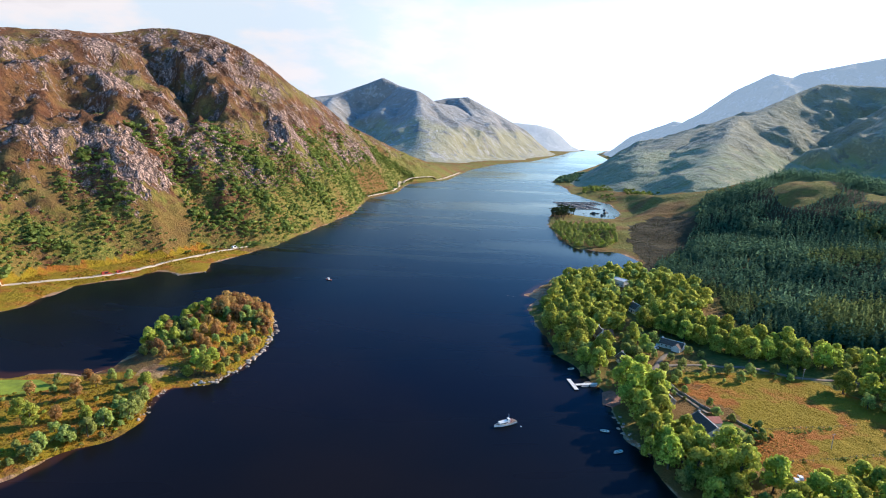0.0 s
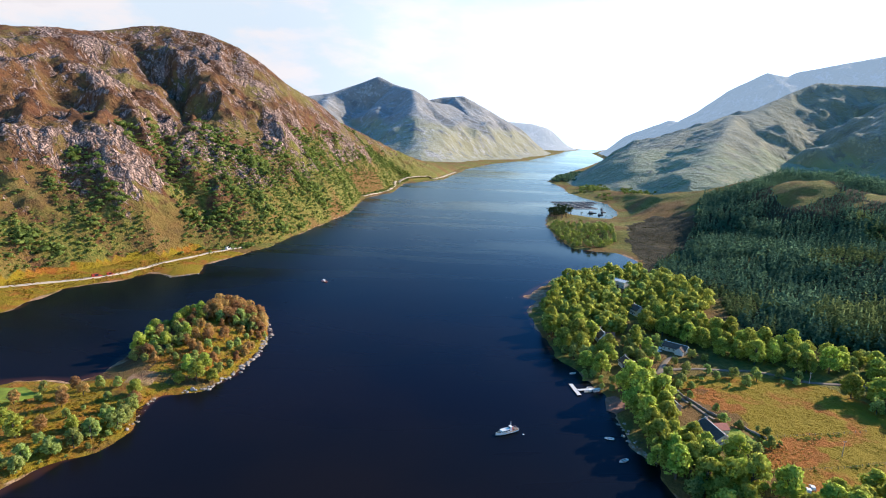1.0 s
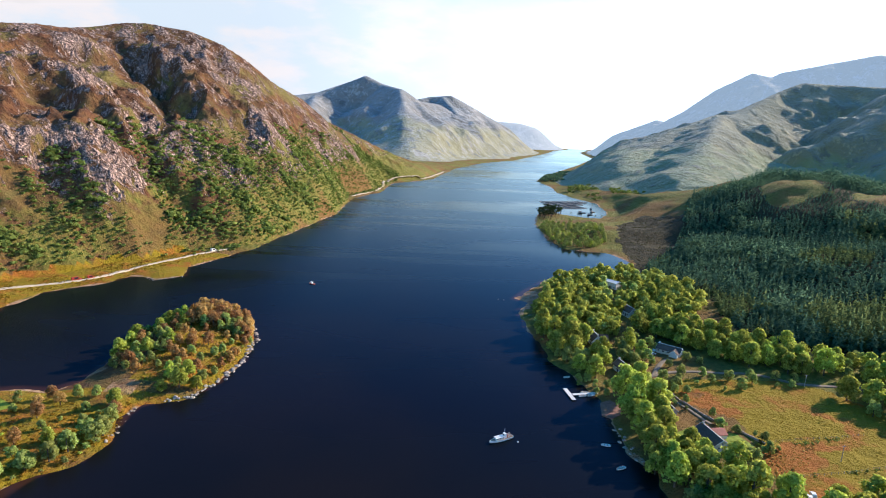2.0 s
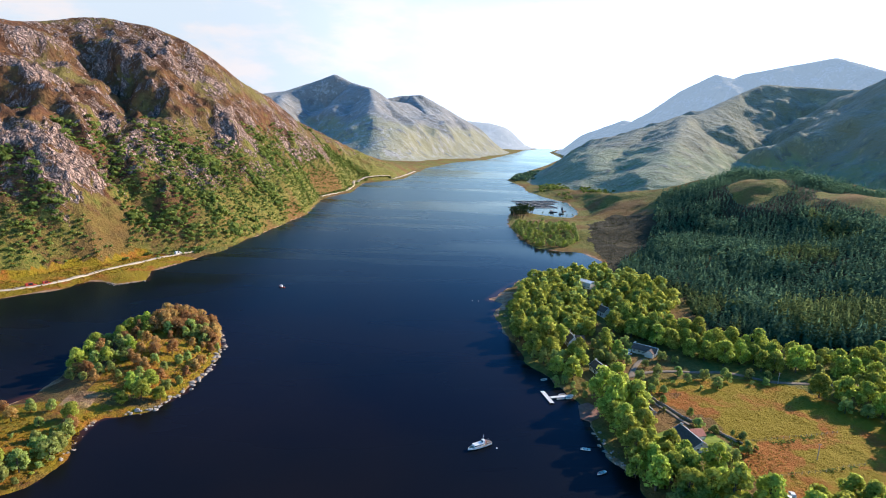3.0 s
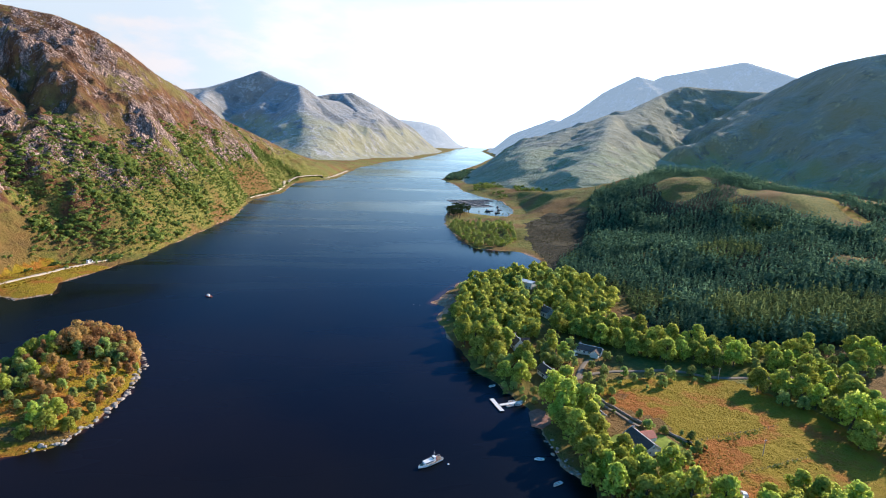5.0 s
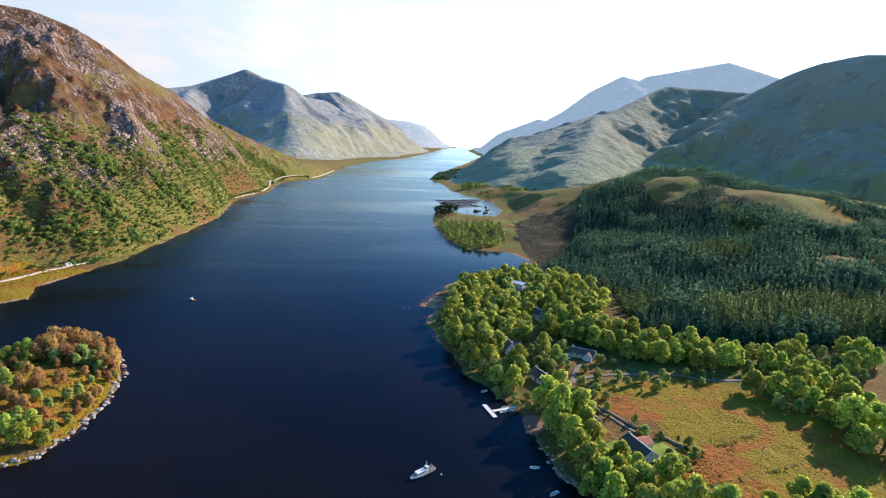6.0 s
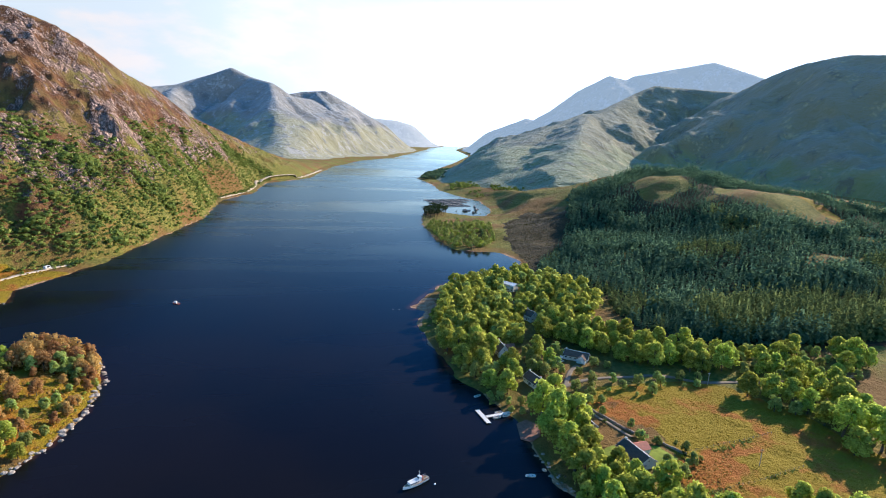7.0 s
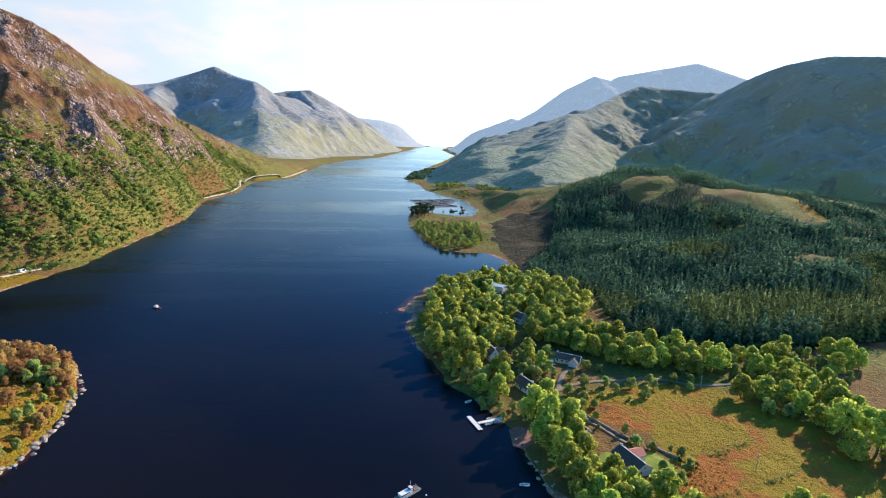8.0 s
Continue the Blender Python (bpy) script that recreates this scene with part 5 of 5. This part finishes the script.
def pole(x, y, h, label, name="telegraph_pole", lamp=False):
    ob = empty(name, pose(x, y, ground_z(x, y)), label, "pole")
    bm = bmesh.new()
    tube(bm, (0, 0, -0.8), (0, 0, h), 0.17, 0.11, 9)
    part("post", bm, M_WOOD, ob)
    bm = bmesh.new()
    box(bm, -0.75, 0.75, -0.06, 0.06, h - 0.55, h - 0.42, 0.01)
    part("crossarm", bm, M_WOOD, ob)
    for k in (-0.6, 0.6):
        bm = bmesh.new()
        tube(bm, (k, 0, h - 0.43), (k, 0, h - 0.22), 0.05, 0.07, 8)
        part("insulator", bm, M_TRIM, ob)
    return ob


pole(173, 217.5, 7.5, "grey wooden telegraph pole standing in the meadow")
pole(204.5, 290.5, 7.0, "wooden pole where the lane meets the trees")


def fence(pts, label):
    ob = empty("wire_fence", Matrix.Identity(4), label, "fence")
    for p, q in zip(pts, pts[1:]):
        n = max(1, int(math.hypot(q[0] - p[0], q[1] - p[1]) / 3))
        for k in range(n + 1):
            x, y = p[0] + (q[0] - p[0]) * k / n, p[1] + (q[1] - p[1]) * k / n
            bm = bmesh.new()
            tube(bm, (x, y, ground_z(x, y) - 0.3), (x, y, ground_z(x, y) + 1.25), 0.07, 0.06, 6)
            part("post", bm, M_WOOD, ob)
        for hgt in (0.5, 1.05):
            bm = bmesh.new()
            for k in range(n):
                f, g = k / n, (k + 1) / n
                x0, y0, x1, y1 = (p[0] + (q[0] - p[0]) * f, p[1] + (q[1] - p[1]) * f, p[0] + (q[0] - p[0]) * g, p[1] + (q[1] - p[1]) * g)
                tube(bm, (x0, y0, ground_z(x0, y0) + hgt), (x1, y1, ground_z(x1, y1) + hgt), 0.03, 0.03, 4)
            part("wire", bm, M_DARK, ob)
    return ob


fence([(143, 231), (157, 233), (179, 236), (200, 240)], "old post and wire fence across the meadow")
fence([(140, 205), (165, 208), (192, 214)], "sagging field fence in long grass")


# ---------------------------------------------------------------- boats and the pontoon
def hull(bm, l, w, h, flare=0.82, stations=12, transom=0.75):
    """An open lofted hull: bow at +x, keel at -0.35 h, sheer rising forward."""
    rings = []
    for k in range(stations + 1):
        t = k / stations
        x = -l / 2 + l * t
        half = w / 2 * (transom + (1 - transom) * math.sin(min(1, t / 0.45) * 1.5708)) if t < 0.45 else w / 2 * max(0.02, 1 - ((t - 0.45) / 0.55) ** 2.3)
        sheer = h * (0.86 + 0.34 * t * t)
        keel = -0.42 * h + 0.5 * h * max(0, (t - 0.8) / 0.2) ** 2
        rings.append([bm.verts.new(p) for p in ((x, 0, keel), (x, half * 0.62, keel * 0.55), (x, half * flare, 0.1 * h), (x, half, sheer))])
    for a, b in zip(rings, rings[1:]):
        for i in range(3):
            bm.faces.new((a[i], b[i], b[i + 1], a[i + 1]))
    geom = bm.verts[:] + bm.edges[:] + bm.faces[:]
    made = bmesh.ops.duplicate(bm, geom=geom)["geom"]
    vs = [g for g in made if isinstance(g, bmesh.types.BMVert)]
    bmesh.ops.scale(bm, vec=(1, -1, 1), verts=vs)
    bmesh.ops.remove_doubles(bm, verts=bm.verts, dist=0.004)
    end = sorted([v for v in bm.verts if abs(v.co.x + l / 2) < 1e-4], key=lambda v: math.atan2(v.co.z - 0.2 * h, v.co.y))
    bm.faces.new(end)
    bmesh.ops.recalc_face_normals(bm, faces=bm.faces)
    return bm


def deck(l, w, z, inset=0.94, transom=0.75, stations=12):
    bm = bmesh.new()
    left, right = [], []
    for k in range(stations + 1):
        t = k / stations
        half = w / 2 * (transom + (1 - transom) * math.sin(min(1, t / 0.45) * 1.5708)) if t < 0.45 else w / 2 * max(0.02, 1 - ((t - 0.45) / 0.55) ** 2.3)
        left.append((-l / 2 * 0.985 + l * 0.975 * t, half * inset, z * (0.86 + 0.34 * t * t)))
    top = [bm.verts.new(p) for p in left] + [bm.verts.new((x, -y, zz)) for x, y, zz in left[::-1]]
    f = bm.faces.new(top)
    made = bmesh.ops.extrude_face_region(bm, geom=[f])["geom"]
    bmesh.ops.translate(bm, vec=(0, 0, -0.08), verts=[g for g in made if isinstance(g, bmesh.types.BMVert)])
    bmesh.ops.recalc_face_normals(bm, faces=bm.faces)
    return bm


def cruiser(x, y, turn, l, label):
    ob = empty("passenger_boat", pose(x, y, 0.0, 0, 0, turn), label, "boat")
    w, h = l * 0.25, l * 0.095
    part("hull", hull(bmesh.new(), l, w, h), M_HULL, ob)
    bm = bmesh.new()
    hull(bm, l * 1.003, w * 1.012, h * 1.0)
    for v in bm.verts:
        v.co.z = min(v.co.z, 0.22 * h)
    part("waterline", bm, M_DARK, ob, "dark painted waterline")
    part("deck", deck(l, w, h * 0.88), M_DECK, ob)
    bm = bmesh.new()
    box(bm, -l * 0.10, l * 0.26, -w * 0.33, w * 0.33, h * 0.8, h * 0.8 + 1.05, 0.12)
    cab = part("cabin", bm, M_HULL, ob)
    bm = bmesh.new()
    box(bm, -l * 0.11, l * 0.27, -w * 0.36, w * 0.36, h * 0.8 + 1.06, h * 0.8 + 1.16, 0.03)
    part("cabin_roof", bm, M_HULL, cab)
    for k in range(5):
        for sy in (-1, 1):
            bm = bmesh.new()
            cx = -l * 0.07 + k * l * 0.07
            box(bm, cx, cx + l * 0.05, sy * w * 0.33 - 0.03, sy * w * 0.33 + 0.03, h * 0.8 + 0.4, h * 0.8 + 0.85)
            part("window", bm, M_PANE, cab)
    bm = bmesh.new()
    box(bm, -l * 0.2, -l * 0.105, -w * 0.26, w * 0.26, h * 0.8, h * 0.8 + 2.1, 0.1)
    house_ob = part("wheelhouse", bm, M_HULL, ob)
    for sx in (-l * 0.2 - 0.01, -l * 0.105 - 0.02):
        bm = bmesh.new()
        box(bm, sx, sx + 0.04, -w * 0.2, w * 0.2, h * 0.8 + 1.2, h * 0.8 + 1.8)
        part("window", bm, M_PANE, house_ob)
    bm = bmesh.new()
    tube(bm, (-l * 0.14, 0, h * 0.8 + 2.0), (-l * 0.15, 0, h * 0.8 + 4.6), 0.08, 0.04, 8)
    tube(bm, (-l * 0.145, -0.6, h * 0.8 + 3.6), (-l * 0.145, 0.6, h * 0.8 + 3.6), 0.03, 0.03, 6)
    part("mast", bm, M_HULL, ob)
    bm = bmesh.new()
    tube(bm, (-l * 0.24, 0, h * 0.8), (-l * 0.25, 0, h * 0.8 + 1.6), 0.32, 0.28, 12)
    part("funnel", bm, M_RED, ob)
    for sy in (-1, 1):
        bm = bmesh.new()
        for k in range(7):
            px = -l * 0.47 + k * l * 0.035
            tube(bm, (px, sy * w * 0.37, h * 0.75), (px, sy * w * 0.37, h * 0.8 + 0.85), 0.03, 0.03, 5)
        tube(bm, (-l * 0.47, sy * w * 0.37, h * 0.8 + 0.85), (-l * 0.26, sy * w * 0.37, h * 0.8 + 0.85), 0.035, 0.035, 5)
        part("rail", bm, M_HULL, ob)
    for k in range(3):
        bm = bmesh.new()
        box(bm, -l * (0.44 - 0.06 * k), -l * (0.41 - 0.06 * k), -w * 0.3, w * 0.3, h * 0.8, h * 0.8 + 0.45, 0.03)
        part("bench", bm, M_DECK, ob)
    return ob


def dinghy(x, y, turn, l, body, inside_mat, label, motor=True, cover=None, name="rowing_boat"):
    ob = empty(name, pose(x, y, 0.02, 0, 0, turn), label, "boat")
    w, h = l * 0.4, l * 0.13
    bm = hull(bmesh.new(), l, w, h)
    part("hull", bm, body, ob)
    part("floor", deck(l, w, h * 0.35, 0.8), inside_mat, ob)
    for f in (-0.2, 0.12):
        bm = bmesh.new()
        box(bm, l * f - 0.14, l * f + 0.14, -w * 0.44, w * 0.44, h * 0.6, h * 0.68, 0.01)
        part("thwart", bm, M_DECK, ob)
    bm = bmesh.new()
    for sy in (-1, 1):
        for k in range(10):
            t0, t1 = k / 10, (k + 1) / 10
            pts = []
            for t in (t0, t1):
                half = w / 2 * (0.75 + 0.25 * math.sin(min(1, t / 0.45) * 1.5708)) if t < 0.45 else w / 2 * max(0.02, 1 - ((t - 0.45) / 0.55) ** 2.3)
                pts.append((-l / 2 + l * t, sy * half, h * (0.86 + 0.34 * t * t)))
            tube(bm, pts[0], pts[1], 0.05, 0.05, 6)
    part("gunwale", bm, M_HULL if cover is None else cover, ob)
    if motor:
        bm = bmesh.new()
        box(bm, -l / 2 - 0.42, -l / 2 - 0.05, -0.17, 0.17, h * 0.7, h * 0.7 + 0.55, 0.06)
        tube(bm, (-l / 2 - 0.2, 0, h * 0.75), (-l / 2 - 0.22, 0, -0.4), 0.06, 0.05, 6)
        part("outboard_motor", bm, M_DARK, ob)
    return ob


cruiser(28.6, 231.5, 209, 12.4, "white passenger launch with long cabin lying at anchor")
dinghy(75.2, 229.8, 172, 4.2, M_HULL, M_HULL, "small moored motor boat, white outside and dark within")
dinghy(76.3, 212.2, 205, 4.8, M_HULL, M_HULL, "white rowing boat with red stern at its mooring", False, M_RED)
dinghy(74.5, 300.5, 20, 4.0, M_HULL, M_WOOD, "pale grey open boat moored off the pontoon", False)
b = dinghy(-102.6, 470, 150, 6.0, M_RED, M_DECK, "orange and white workboat out on the open loch", True, None, "workboat")
bm = bmesh.new()
box(bm, -0.6, 1.3, -0.75, 0.75, 0.3, 2.0, 0.12)
part("cabin", bm, M_HULL, b)
# moorings
for k, (x, y) in enumerate([(36, 230.5), (52.5, 447), (57, 446), (66, 395)]):
    ob = empty("mooring_buoy", pose(x, y, 0.05), "small weathered mooring buoy on the water", "buoy", "mooring buoys")
    bm = bmesh.new()
    bmesh.ops.create_uvsphere(bm, u_segments=12, v_segments=8, radius=0.42)
    part("float", bm, M_WOOD if k else M_HULL, ob)
    bm = bmesh.new()
    tube(bm, (0, 0, 0.3), (0, 0, 0.75), 0.04, 0.04, 6)
    part("ring", bm, M_DARK, ob)


def pontoon(x0, y0, x1, y1, w, label):
    l = math.hypot(x1 - x0, y1 - y0)
    ob = empty("pontoon", pose((x0 + x1) / 2, (y0 + y1) / 2, 0, 0, 0, math.degrees(math.atan2(y1 - y0, x1 - x0))), label, "jetty", "pontoons")
    n = int(l / 0.42)
    for k in range(n):
        bm = bmesh.new()
        box(bm, -l / 2 + k * l / n + 0.02, -l / 2 + (k + 1) * l / n - 0.02, -w / 2, w / 2, 0.5, 0.57)
        part("plank", bm, M_TRIM, ob)
    for sy in (-1, 1):
        bm = bmesh.new()
        box(bm, -l / 2, l / 2, sy * w / 2 - 0.09, sy * w / 2 + 0.09, 0.3, 0.6, 0.02)
        part("beam", bm, M_WOOD, ob)
    for k in range(3):
        bm = bmesh.new()
        cx = -l / 2 + (k + 0.5) * l / 3
        box(bm, cx - l / 8, cx + l / 8, -w * 0.42, w * 0.42, -0.4, 0.36, 0.08)
        part("float", bm, M_DARK, ob)
    return ob


pontoon(69.8, 285.6, 71.6, 272.2, 2.2, "white floating pontoon lying across the jetty's end")
pontoon(72.2, 278.4, 86.5, 281.5, 1.9, "pale wooden jetty from shore to pontoon")
dinghy(77.5, 277.6, 14, 4.6, M_HULL, M_WOOD, "white motor boat tied along the jetty")
dinghy(82.3, 278.6, 12, 4.2, M_HULL, M_WOOD, "small white boat tied to the jetty")
dinghy(79.5, 282.2, 192, 4.0, M_HULL, M_DECK, "white open boat on the jetty's far side", False)


# ---------------------------------------------------------------- stones of the shore
def boulder(seed, rough=0.25):
    r = random.Random(seed)
    bm = bmesh.new()
    bmesh.ops.create_icosphere(bm, subdivisions=2, radius=1.0)
    for v in bm.verts:
        n = noise.noise(v.co * 1.3 + Vector((seed * 3.1, 0, 0)))
        v.co *= 1 + rough * n * 2
        v.co.z *= 0.62
    for e in range(5):
        p = Vector((r.uniform(-1, 1), r.uniform(-1, 1), r.uniform(-0.3, 1))).normalized()
        bmesh.ops.bisect_plane(bm, geom=bm.verts[:] + bm.edges[:] + bm.faces[:], plane_co=p * 0.72, plane_no=p, clear_outer=True)
        holes = [x for x in bm.edges if x.is_boundary]
        if holes:
            bmesh.ops.contextual_create(bm, geom=holes)
    bmesh.ops.triangulate(bm, faces=bm.faces)
    me = bpy.data.meshes.new("boulder")
    bm.to_mesh(me)
    bm.free()
    me.materials.append(M_STONE)
    return me


BOULDERS = [boulder(k) for k in range(5)]
rng = np.random.default_rng(23)


def along(pts, gap, spread, lo, hi, label, group, most=200):
    made = 0
    for p, q in zip(pts, pts[1:]):
        n = max(1, int(math.hypot(q[0] - p[0], q[1] - p[1]) / gap))
        for k in range(n):
            if made >= most:
                return
            t = (k + rng.uniform()) / n
            x, y = p[0] + (q[0] - p[0]) * t + rng.normal() * spread, p[1] + (q[1] - p[1]) * t + rng.normal() * spread
            s = rng.uniform(lo, hi) * rng.uniform(0.6, 1.2)
            ob = new("boulder", BOULDERS[int(rng.integers(5))])
            ob.matrix_basis = pose(x, y, max(ground_z(x, y), -0.3) + s * 0.15, rng.uniform(-15, 15), rng.uniform(-15, 15), rng.uniform(0, 360)) @ Matrix.Diagonal((s * rng.uniform(0.8, 1.5), s, s * rng.uniform(0.6, 1.0), 1))
            tagged(ob, label, "boulder", group)
            made += 1


along([(-131, 256), (-121, 260.5), (-113, 277), (-109, 306), (-111, 341), (-120, 366)], 1.3, 0.9, 0.5, 1.5, "pale angular boulder on the islet's shore", "islet boulders", 150)
along([(-239, 468), (-230, 463), (-212, 477)], 1.0, 0.9, 0.4, 1.0, "grey shore rock by the track", "rocks by the track", 34)
along([(-137, 219), (-141, 241), (-140, 250)], 1.6, 0.9, 0.4, 1.0, "small dark stone at the water's edge", "stones of the spit", 24)
along([(86, 245), (84, 225), (90, 210)], 1.7, 1.2, 0.4, 1.2, "brown stone on the wooded shore", "stones of the shore", 30)

# slipway of broken stone
bm = bmesh.new()
pts = [(81.5, 257), (84.5, 270), (90, 272), (94, 266), (91, 257), (86, 254)]
base = [bm.verts.new((x, y, -0.8)) for x, y in pts]
top = [bm.verts.new((x, y, 0.35 + 0.09 * max(0, x - 82))) for x, y in pts]
for k in range(6):
    bm.faces.new((base[k], base[(k + 1) % 6], top[(k + 1) % 6], top[k]))
bm.faces.new(top)
bmesh.ops.triangulate(bm, faces=bm.faces)
bmesh.ops.subdivide_edges(bm, edges=bm.edges, cuts=3, use_grid_fill=True)
for v in bm.verts:
    if v.co.z > 0.2:
        v.co.z += 0.22 * noise.noise(v.co * 0.9)
bmesh.ops.recalc_face_normals(bm, faces=bm.faces)
tagged(part("slipway", bm, M_RUBBLE), "reddish stone slipway running into the water", "slipway")


# ---------------------------------------------------------------- fish farm
def cage(m):
    ob = empty("fish_cage", m, "square floating fish cage with a netted walkway", "fish cage", "fish farm")
    s = 11.0
    for k in range(4):
        bm = bmesh.new()
        box(bm, -s, s, -0.9, 0.9, 0.1, 0.7, 0.06)
        w = part("walkway", bm, M_WOOD, ob)
        w.matrix_basis = pose(0, 0, 0, 0, 0, 90 * k) @ pose(0, s, 0)
        bm = bmesh.new()
        for j in range(8):
            tube(bm, (-s + j * 2 * s / 7, 0.7, 0.6), (-s + j * 2 * s / 7, 0.7, 1.8), 0.06, 0.06, 5)
        tube(bm, (-s, 0.7, 1.75), (s, 0.7, 1.75), 0.07, 0.07, 5)
        part("rail", bm, M_DARK, w)
    bm = bmesh.new()
    for j in range(11):
        v = -s + 1 + j * 2 * (s - 1) / 10
        tube(bm, (v, -s + 1, 1.0), (v, s - 1, 1.0), 0.06, 0.06, 4)
        tube(bm, (-s + 1, v, 1.0), (s - 1, v, 1.0), 0.06, 0.06, 4)
    part("net", bm, M_DARK, ob)
    return ob


FARM = pose(262, 1095, 0, 0, 0, 18)
first = None
for i, j in [(i, j) for i in range(2) for j in range(4)] + [(2, 2), (2, 3), (3, 3)]:
    m = FARM @ pose(-26 + i * 23.5, -42 + j * 23.5, 0)
    if first is None:
        first = cage(m)
    else:
        copy_thing(first, m)


def barge(x, y, turn, l, label):
    ob = empty("work_barge", pose(x, y, 0, 0, 0, turn), label, "barge", "work barges")
    bm = bmesh.new()
    box(bm, -l / 2, l / 2, -l * 0.18, l * 0.18, -0.5, 1.1, 0.25)
    part("hull", bm, M_DARK, ob)
    bm = bmesh.new()
    box(bm, -l * 0.42, -l * 0.12, -l * 0.13, l * 0.13, 1.05, 3.4, 0.15)
    part("cabin", bm, M_WOOD, ob)


barge(262, 985, 20, 14, "dark flat work barge with a small cabin")
barge(285, 1000, 40, 10, "small dark barge moored in the bay")
barge(270, 962, 10, 9, "low grey barge near the wooded point")
barge(293, 1040, 75, 11, "dark feed barge beside the cages")


# ---------------------------------------------------------------- vehicles
def car(x, y, turn, paint, label, l=4.2, w=1.75, tall=1.45, van=False):
    z = ground_z(x, y) + 0.3
    ob = empty("van" if van else "car", pose(x, y, z, 0, 0, turn), label, "van" if van else "car")
    bm = bmesh.new()
    side = [(-l / 2, 0.35), (l / 2, 0.35), (l / 2, 0.72), (l * 0.28, 0.92), (l * 0.14, tall), (-l * (0.46 if van else 0.3), tall), (-l / 2, tall * 0.85 if van else 0.95)]
    a = [bm.verts.new((px, -w / 2, pz)) for px, pz in side]
    b2 = [bm.verts.new((px, w / 2, pz)) for px, pz in side]
    for k in range(len(side)):
        bm.faces.new((a[k], a[(k + 1) % len(side)], b2[(k + 1) % len(side)], b2[k]))
    bm.faces.new(a[::-1])
    bm.faces.new(b2)
    bmesh.ops.recalc_face_normals(bm, faces=bm.faces)
    bmesh.ops.bevel(bm, geom=bm.edges[:], offset=0.07, segments=2, affect="EDGES")
    part("body", bm, paint, ob)
    for sy in (-1, 1):
        bm = bmesh.new()
        box(bm, -l * 0.26, l * 0.12, sy * w / 2 - 0.02, sy * w / 2 + 0.02, 0.98, tall - 0.1, 0.01)
        part("side_window", bm, M_PANE, ob)
        for sx in (-1, 1):
            bm = bmesh.new()
            tube(bm, (sx * l * 0.31, sy * (w / 2 - 0.2), 0.33), (sx * l * 0.31, sy * (w / 2 + 0.02), 0.33), 0.33, 0.33, 14)
            wheel = part("wheel", bm, M_DARK, ob)
            bm = bmesh.new()
            tube(bm, (sx * l * 0.31, sy * (w / 2 + 0.02), 0.33), (sx * l * 0.31, sy * (w / 2 + 0.04), 0.33), 0.2, 0.18, 10)
            part("rim", bm, M_TIN, wheel)
    return ob


car(-284, 447.5, 45, M_RED, "red flatbed lorry parked on the shore track", 7.5, 2.4, 2.6, True)
car(-277, 454.8, 47, M_RED, "red van behind a lorry on the track", 5.4, 2.1, 2.2, True)
car(-220, 567, 62, M_HULL, "white van standing on the gravel track", 6.5, 2.2, 2.5, True)
car(135, 331, 20, M_HULL, "white car parked near a bungalow")
car(138, 337, 70, M_TIN, "silver car parked beside a bungalow")
car(144, 192.5, 70, M_HULL, "white car parked beside a brush heap on the meadow")
car(141.2, 190.5, 64, M_TIN, "pale car parked on rough grass")
car(118, 303, 15, M_RED, "red car on a drive beside a cottage")
